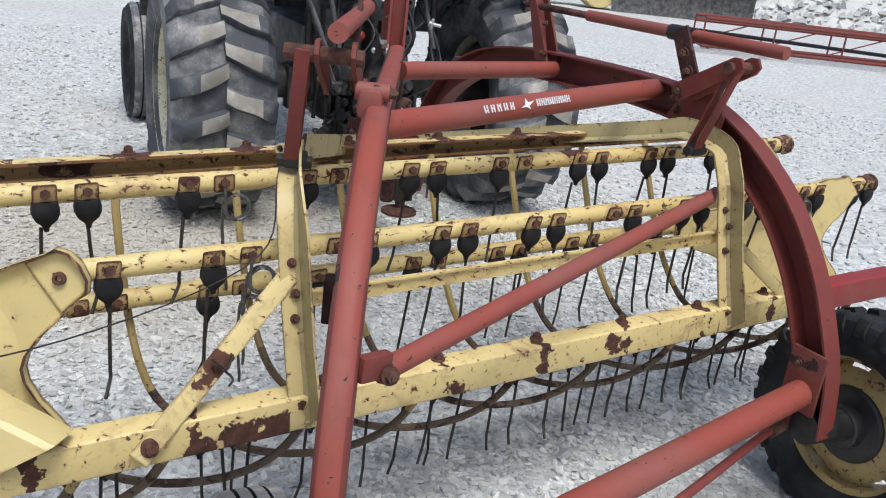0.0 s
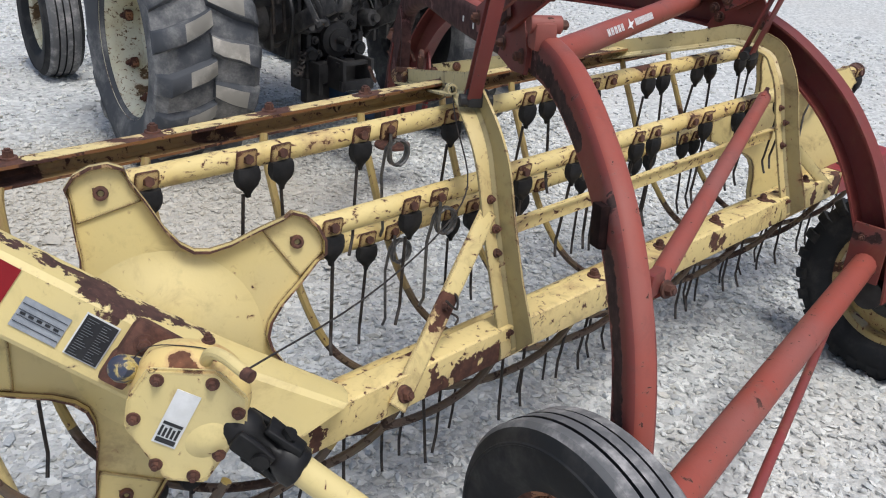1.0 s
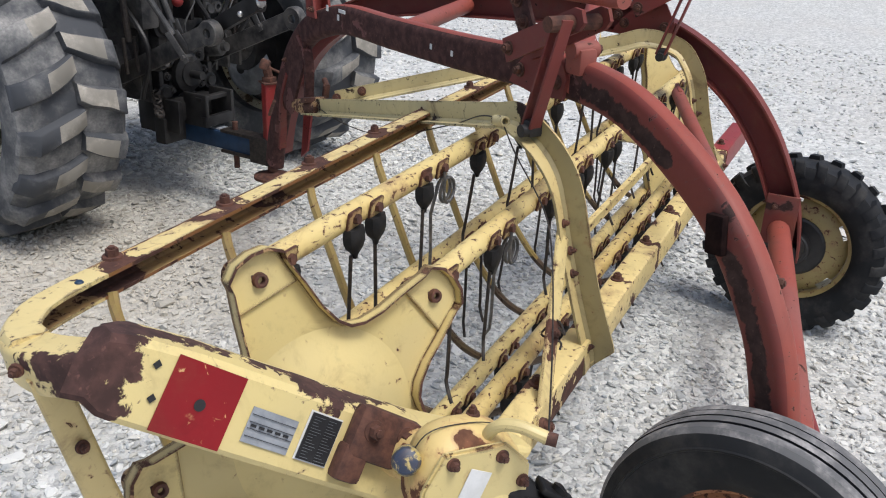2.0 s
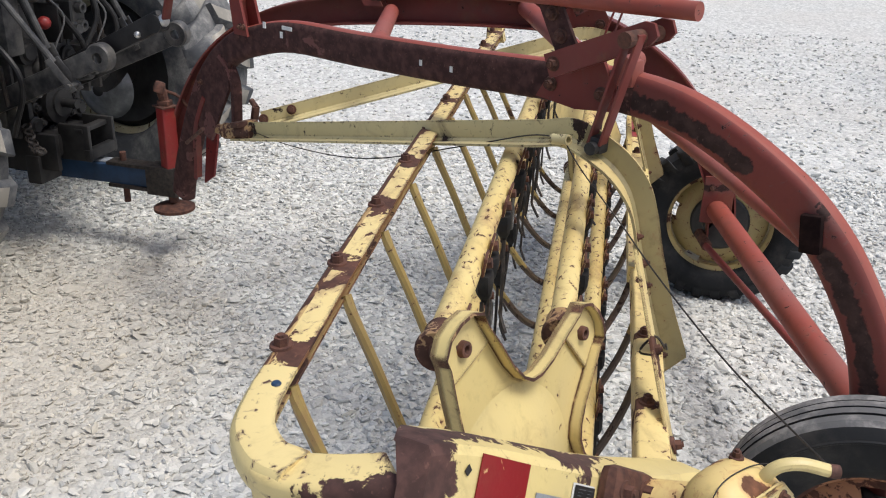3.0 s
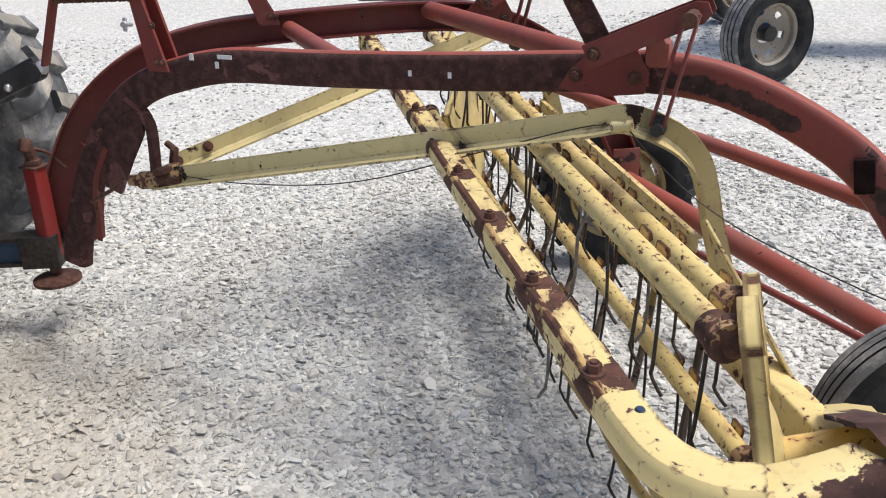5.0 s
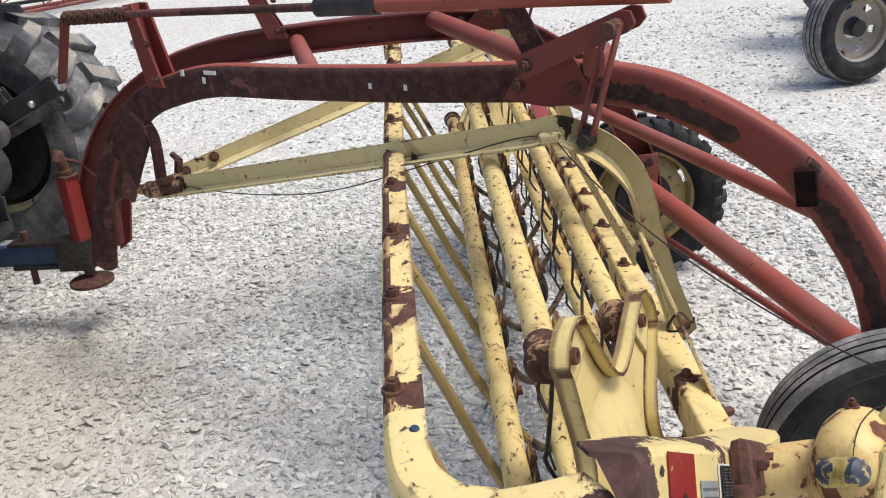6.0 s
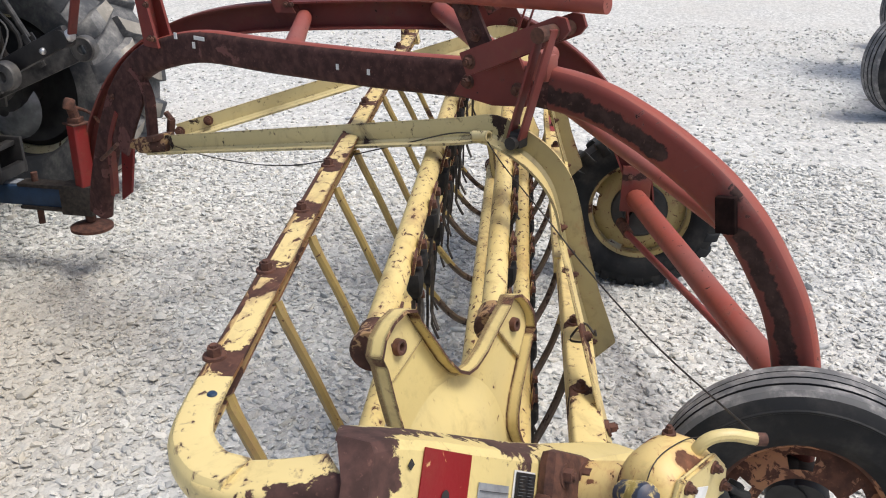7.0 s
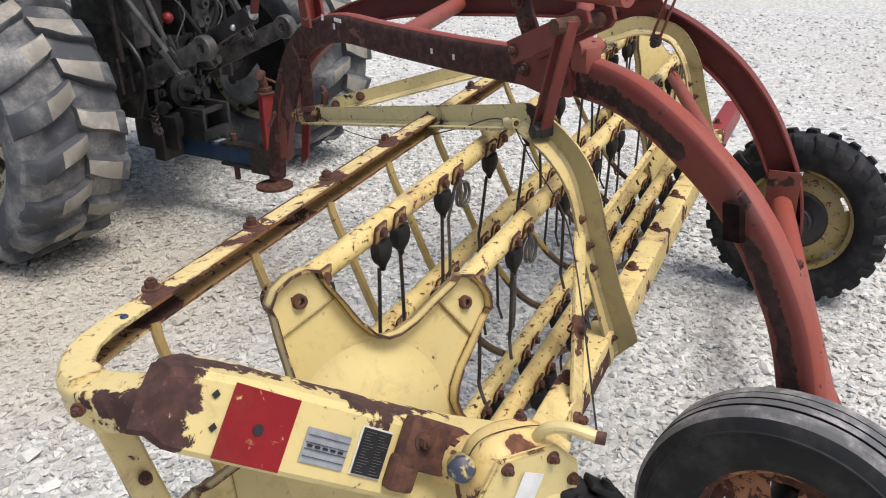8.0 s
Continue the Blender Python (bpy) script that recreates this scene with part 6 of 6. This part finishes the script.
tpart("hitch_bracket", M_GREASE, "black stepped bracket under the power take-off", lambda bm: (tbox(bm, (-0.085, -0.42, 0.475), (0.02, 0.15, 0.16), 0.006), tbox(bm, (0.085, -0.42, 0.475), (0.02, 0.15, 0.16), 0.006), tbox(bm, (0, -0.48, 0.425), (0.2, 0.03, 0.05), 0.006), tbox(bm, (0, -0.45, 0.53), (0.2, 0.04, 0.02), 0.004)))
TR = WHEELS      # the upper body and front axle stand square to the wheels
# out of view; its rear overhang is added to shade the casing and ground
tpart("platform", M_DARK, "dark platform out of view, added to shade the tractor's rear", lambda bm: tbox(bm, (0, 0.20, 1.42), (1.12, 1.5, 0.04), 0.01))
seat = tpart("seat", M_BLACK, "black padded driver's seat", lambda bm: (tbox(bm, (0, 0.02, 1.58), (0.50, 0.46, 0.12), 0.05), tbox(bm, (0, -0.20, 1.80), (0.48, 0.11, 0.40), 0.05)))
tpart("seat_post", M_DARK, "dark seat post", lambda bm: tbox(bm, (0, 0.05, 1.42), (0.22, 0.26, 0.24), 0.03))
tpart("steering_column", M_DARK, "dark steering column", lambda bm: pipe(bm, [tp(0, 0.98, 1.30), tp(0, 0.74, 1.78)], 0.035, 12))
tpart("steering_wheel", M_BLACK, "black steering wheel", lambda bm: (lathe(bm, [(0.20 + 0.014 * math.cos(t), 0.014 * math.sin(t)) for t in (0, 1.05, 2.1, 3.14, 4.2, 5.24)], Matrix.Translation(tp(0, 0.74, 1.78)) @ axes(TR.to_3x3() @ V(0, -0.45, 0.9)).to_4x4(), 32, closed=True), pipe(bm, [tp(-0.2, 0.74, 1.78), tp(0.2, 0.74, 1.78)], 0.012, 8)))
for sx in (-1, 1):
    def fender(bm, sx=sx):
        sweep(bm, [tp(sx * 0.83, 0.76 * math.cos(radians(a)), 0.66 + 0.80 * math.sin(radians(a))) for a in range(15, 116, 10)], [(-0.27, 0), (0.27, 0), (0.27, 0.012), (-0.27, 0.012)], TR.to_3x3() @ V(1, 0, 0))
        slab(bm, [tp(sx * 0.57, 0.75 * math.cos(radians(a)), 0.66 + 0.80 * math.sin(radians(a))) for a in range(15, 116, 10)], TR.to_3x3() @ V(sx * 0.012, 0, 0))
    tpart("fender", M_DARK, "dark dusty rear fender", fender)
tpart("bonnet", M_DARK, "dark bonnet", lambda bm: (sweep(bm, [tp(0, y, 1.16) for y in (1.0, 1.3, 2.3, 2.42)], rounded(0.54, 0.58, 0.11, 5), TR.to_3x3() @ V(1, 0, 0))))
tpart("grille", M_BLACK, "black radiator grille", lambda bm: tbox(bm, (0, 2.44, 1.12), (0.42, 0.05, 0.44), 0.015))
tpart("exhaust_stack", M_RUST, "rusty exhaust stack", lambda bm: pipe(bm, [tp(0.14, 1.6, 1.42), tp(0.14, 1.6, 2.15)], 0.035, 14))
tpart("front_axle", M_DARK, "dark front axle beam", lambda bm: tbox(bm, (0, 1.95, 0.46), (1.4, 0.12, 0.12), 0.02))
for i, (x, y) in enumerate(((-0.15, -0.38), (0.02, -0.45))):
    tpart("wire_loop", M_WIRE, "thin bright wire", lambda bm, x=x, y=y: pipe(bm, smooth_path([tp(x, y, 1.1), tp(x + 0.05, y - 0.05, 1.0), tp(x, y - 0.03, 0.88), tp(x + 0.04, y, 0.8)], 5), 0.004, 6))

# ---- far things ----
blue = thing("blue_tractor", (5.8, -3.2, 0.0), "blue farm tractor parked across the yard with grey ribbed front tyres", "tractor")
wheel(blue, "front_wheel", (4.62, -2.60, 0.385), -15, 0.39, 0.25, 0.235, M_RIM_GREY, "rib", "ribbed front wheel", dish=-0.35, hub=0.06, holes=6, face=-1)
wheel(blue, "front_wheel", (7.45, -3.72, 0.385), -15, 0.39, 0.25, 0.235, M_RIM_GREY, "rib", "ribbed front wheel", dish=-0.35, hub=0.06, holes=6, face=-1)
bl = V(2.83, -1.12, 0).normalized()
bt = Matrix((bl, V(0, 0, 1).cross(bl), V(0, 0, 1))).transposed()
bm = bmesh.new()
add_box(bm, V(6.03, -3.16, 0.60), (2.5, 0.14, 0.15), bt, 0.02)
for q in (V(4.86, -2.70, 0.52), V(7.2, -3.62, 0.52)):
    add_box(bm, q, (0.12, 0.14, 0.36), bt, 0.02)
part("front_axle", bm, M_BLUE, blue, "blue front axle")
bm = bmesh.new()
add_box(bm, V(5.75, -4.05, 1.15), (0.75, 2.4, 0.7), bt, 0.08)
add_box(bm, V(5.75, -4.05, 0.75), (0.45, 2.4, 0.4), bt, 0.05)
part("bonnet", bm, M_BLUE, blue, "blue bonnet")

elevator = thing("bale_elevator", (13.0, 7.2, 0.0), "red lattice bale elevator lying on the gravel with a black chain", "elevator")
e0, e1 = V(10.75, 8.55, 0.10), V(17.6, 4.5, 0.10)
ed = (e1 - e0).normalized()
es = ed.cross(V(0, 0, 1)).normalized()
for off, z in ((0, 0), (0.5, 0), (0, 0.34), (0, 0.42), (0.5, 0.42)):
    part("chord", pipe(bmesh.new(), [e0 + es * off + V(0, 0, z), e1 + es * off + V(0, 0, z)], 0.028, 8), M_RED, elevator)
count = 7
for i in range(count + 1):
    p = e0.lerp(e1, i / count)
    for off in (0, 0.5):
        part("post", pipe(bmesh.new(), [p + es * off, p + es * off + V(0, 0, 0.42)], 0.015, 6), M_RED, elevator)
    part("rung", pipe(bmesh.new(), [p, p + es * 0.5], 0.015, 6), M_RED, elevator)
    if i < count:
        q = e0.lerp(e1, (i + 1) / count)
        part("lattice", pipe(bmesh.new(), [p, q + V(0, 0, 0.42)], 0.011, 6), M_RED, elevator)
part("chain", pipe(bmesh.new(), [e0 + es * 0.25 + V(0, 0, 0.2), e0.lerp(e1, 0.5) + es * 0.25 + V(0, 0, 0.1), e1 + es * 0.25 + V(0, 0, 0.2)], 0.03, 6), M_BLACK, elevator, "black chain")
part("skid", pipe(bmesh.new(), [e0 + V(0.3, -0.1, 0), e0 + V(0.3, -0.1, -0.10)], 0.03, 6), M_RED, elevator)
part("skid", pipe(bmesh.new(), [e1 + V(-0.3, 0.1, 0), e1 + V(-0.3, 0.1, -0.10)], 0.03, 6), M_RED, elevator)

blade = thing("grader_blade", (14.5, 12.5, 0.0), "black steel grader blade standing on the gravel", "blade")
bm = bmesh.new()
sweep(bm, [V(13.3, 13.2, 0.35), V(16.0, 11.6, 0.35)], [(-0.35, 0.08), (-0.15, 0.0), (0.15, 0.0), (0.35, 0.08), (0.35, 0.11), (0.15, 0.03), (-0.15, 0.03), (-0.35, 0.11)], V(0, 0, 1))
part("mouldboard", bm, M_DARK, blade)
bm = bmesh.new()
add_box(bm, V(14.3, 13.6, 0.5), (0.2, 1.6, 0.2), pose(0, 0, 0, 0, 0, -30).to_3x3(), 0.02)
part("blade_beam", bm, M_DARK, blade)
mower = thing("yellow_implement", (12.2, 14.2, 0.0), "yellow farm implement standing beyond the tractor", "implement")
bm = bmesh.new()
add_box(bm, V(12.2, 14.2, 0.45), (2.4, 0.5, 0.4), pose(0, 0, 0, 0, 0, -25).to_3x3(), 0.08)
lathe(bm, [(0.0, -0.3), (0.42, -0.3), (0.45, -0.2), (0.45, 0.2), (0.42, 0.3), (0.0, 0.3)], Matrix.Translation((13.2, 13.6, 0.45)) @ pose(0, 0, 0, 0, 0, 65), 28)
part("body", bm, M_YEL_CLEAN, mower)


def stone_pile():
    """A heap of coarse broken stone with a lumpy outline."""
    rng = np.random.default_rng(9)
    bm = bmesh.new()
    bmesh.ops.create_grid(bm, x_segments=50, y_segments=50, size=6.5)
    for v in bm.verts:
        d = math.hypot(v.co.x, v.co.y)
        v.co.z = max(0.0, 2.6 * (1 - d / 5.6)) + (0.22 * noise.noise(v.co * 1.1) + 0.12 * noise.noise(v.co * 4.0)) * (1 if d < 5.9 else 0) - 0.09
        v.co += V(23.2, 13.9, 0)
    for x, y in rng.uniform(-5.6, 5.6, (4200, 2)):
        d = math.hypot(x, y)
        if d > 5.5 or x + y > 3:
            continue
        r = rng.uniform(0.04, 0.12)
        z = max(0.0, 2.6 * (1 - d / 5.6)) + 0.22 * noise.noise(V(x, y, 0) * 1.1)
        c = V(23.2 + x, 13.9 + y, z - 0.03)
        t = [bm.verts.new(c + V(*(rng.normal(size=3) * 0.3 + np.array(q)) * r)) for q in ((1, 0, -0.5), (-1, 0.5, -0.4), (0, -1, -0.4), (0.1, 1, 0), (0, 0, 0.9))]
        for q in ((0, 2, 4), (2, 1, 4), (1, 3, 4), (3, 0, 4)):
            bm.faces.new([t[k] for k in q])
    ob = new("stone_pile", mesh_of("stone_pile", bm, M_STONE, 0))
    return tagged(ob, "heap of coarse grey broken stone at the yard's edge", "stone pile", kind="stuff")


stone_pile()
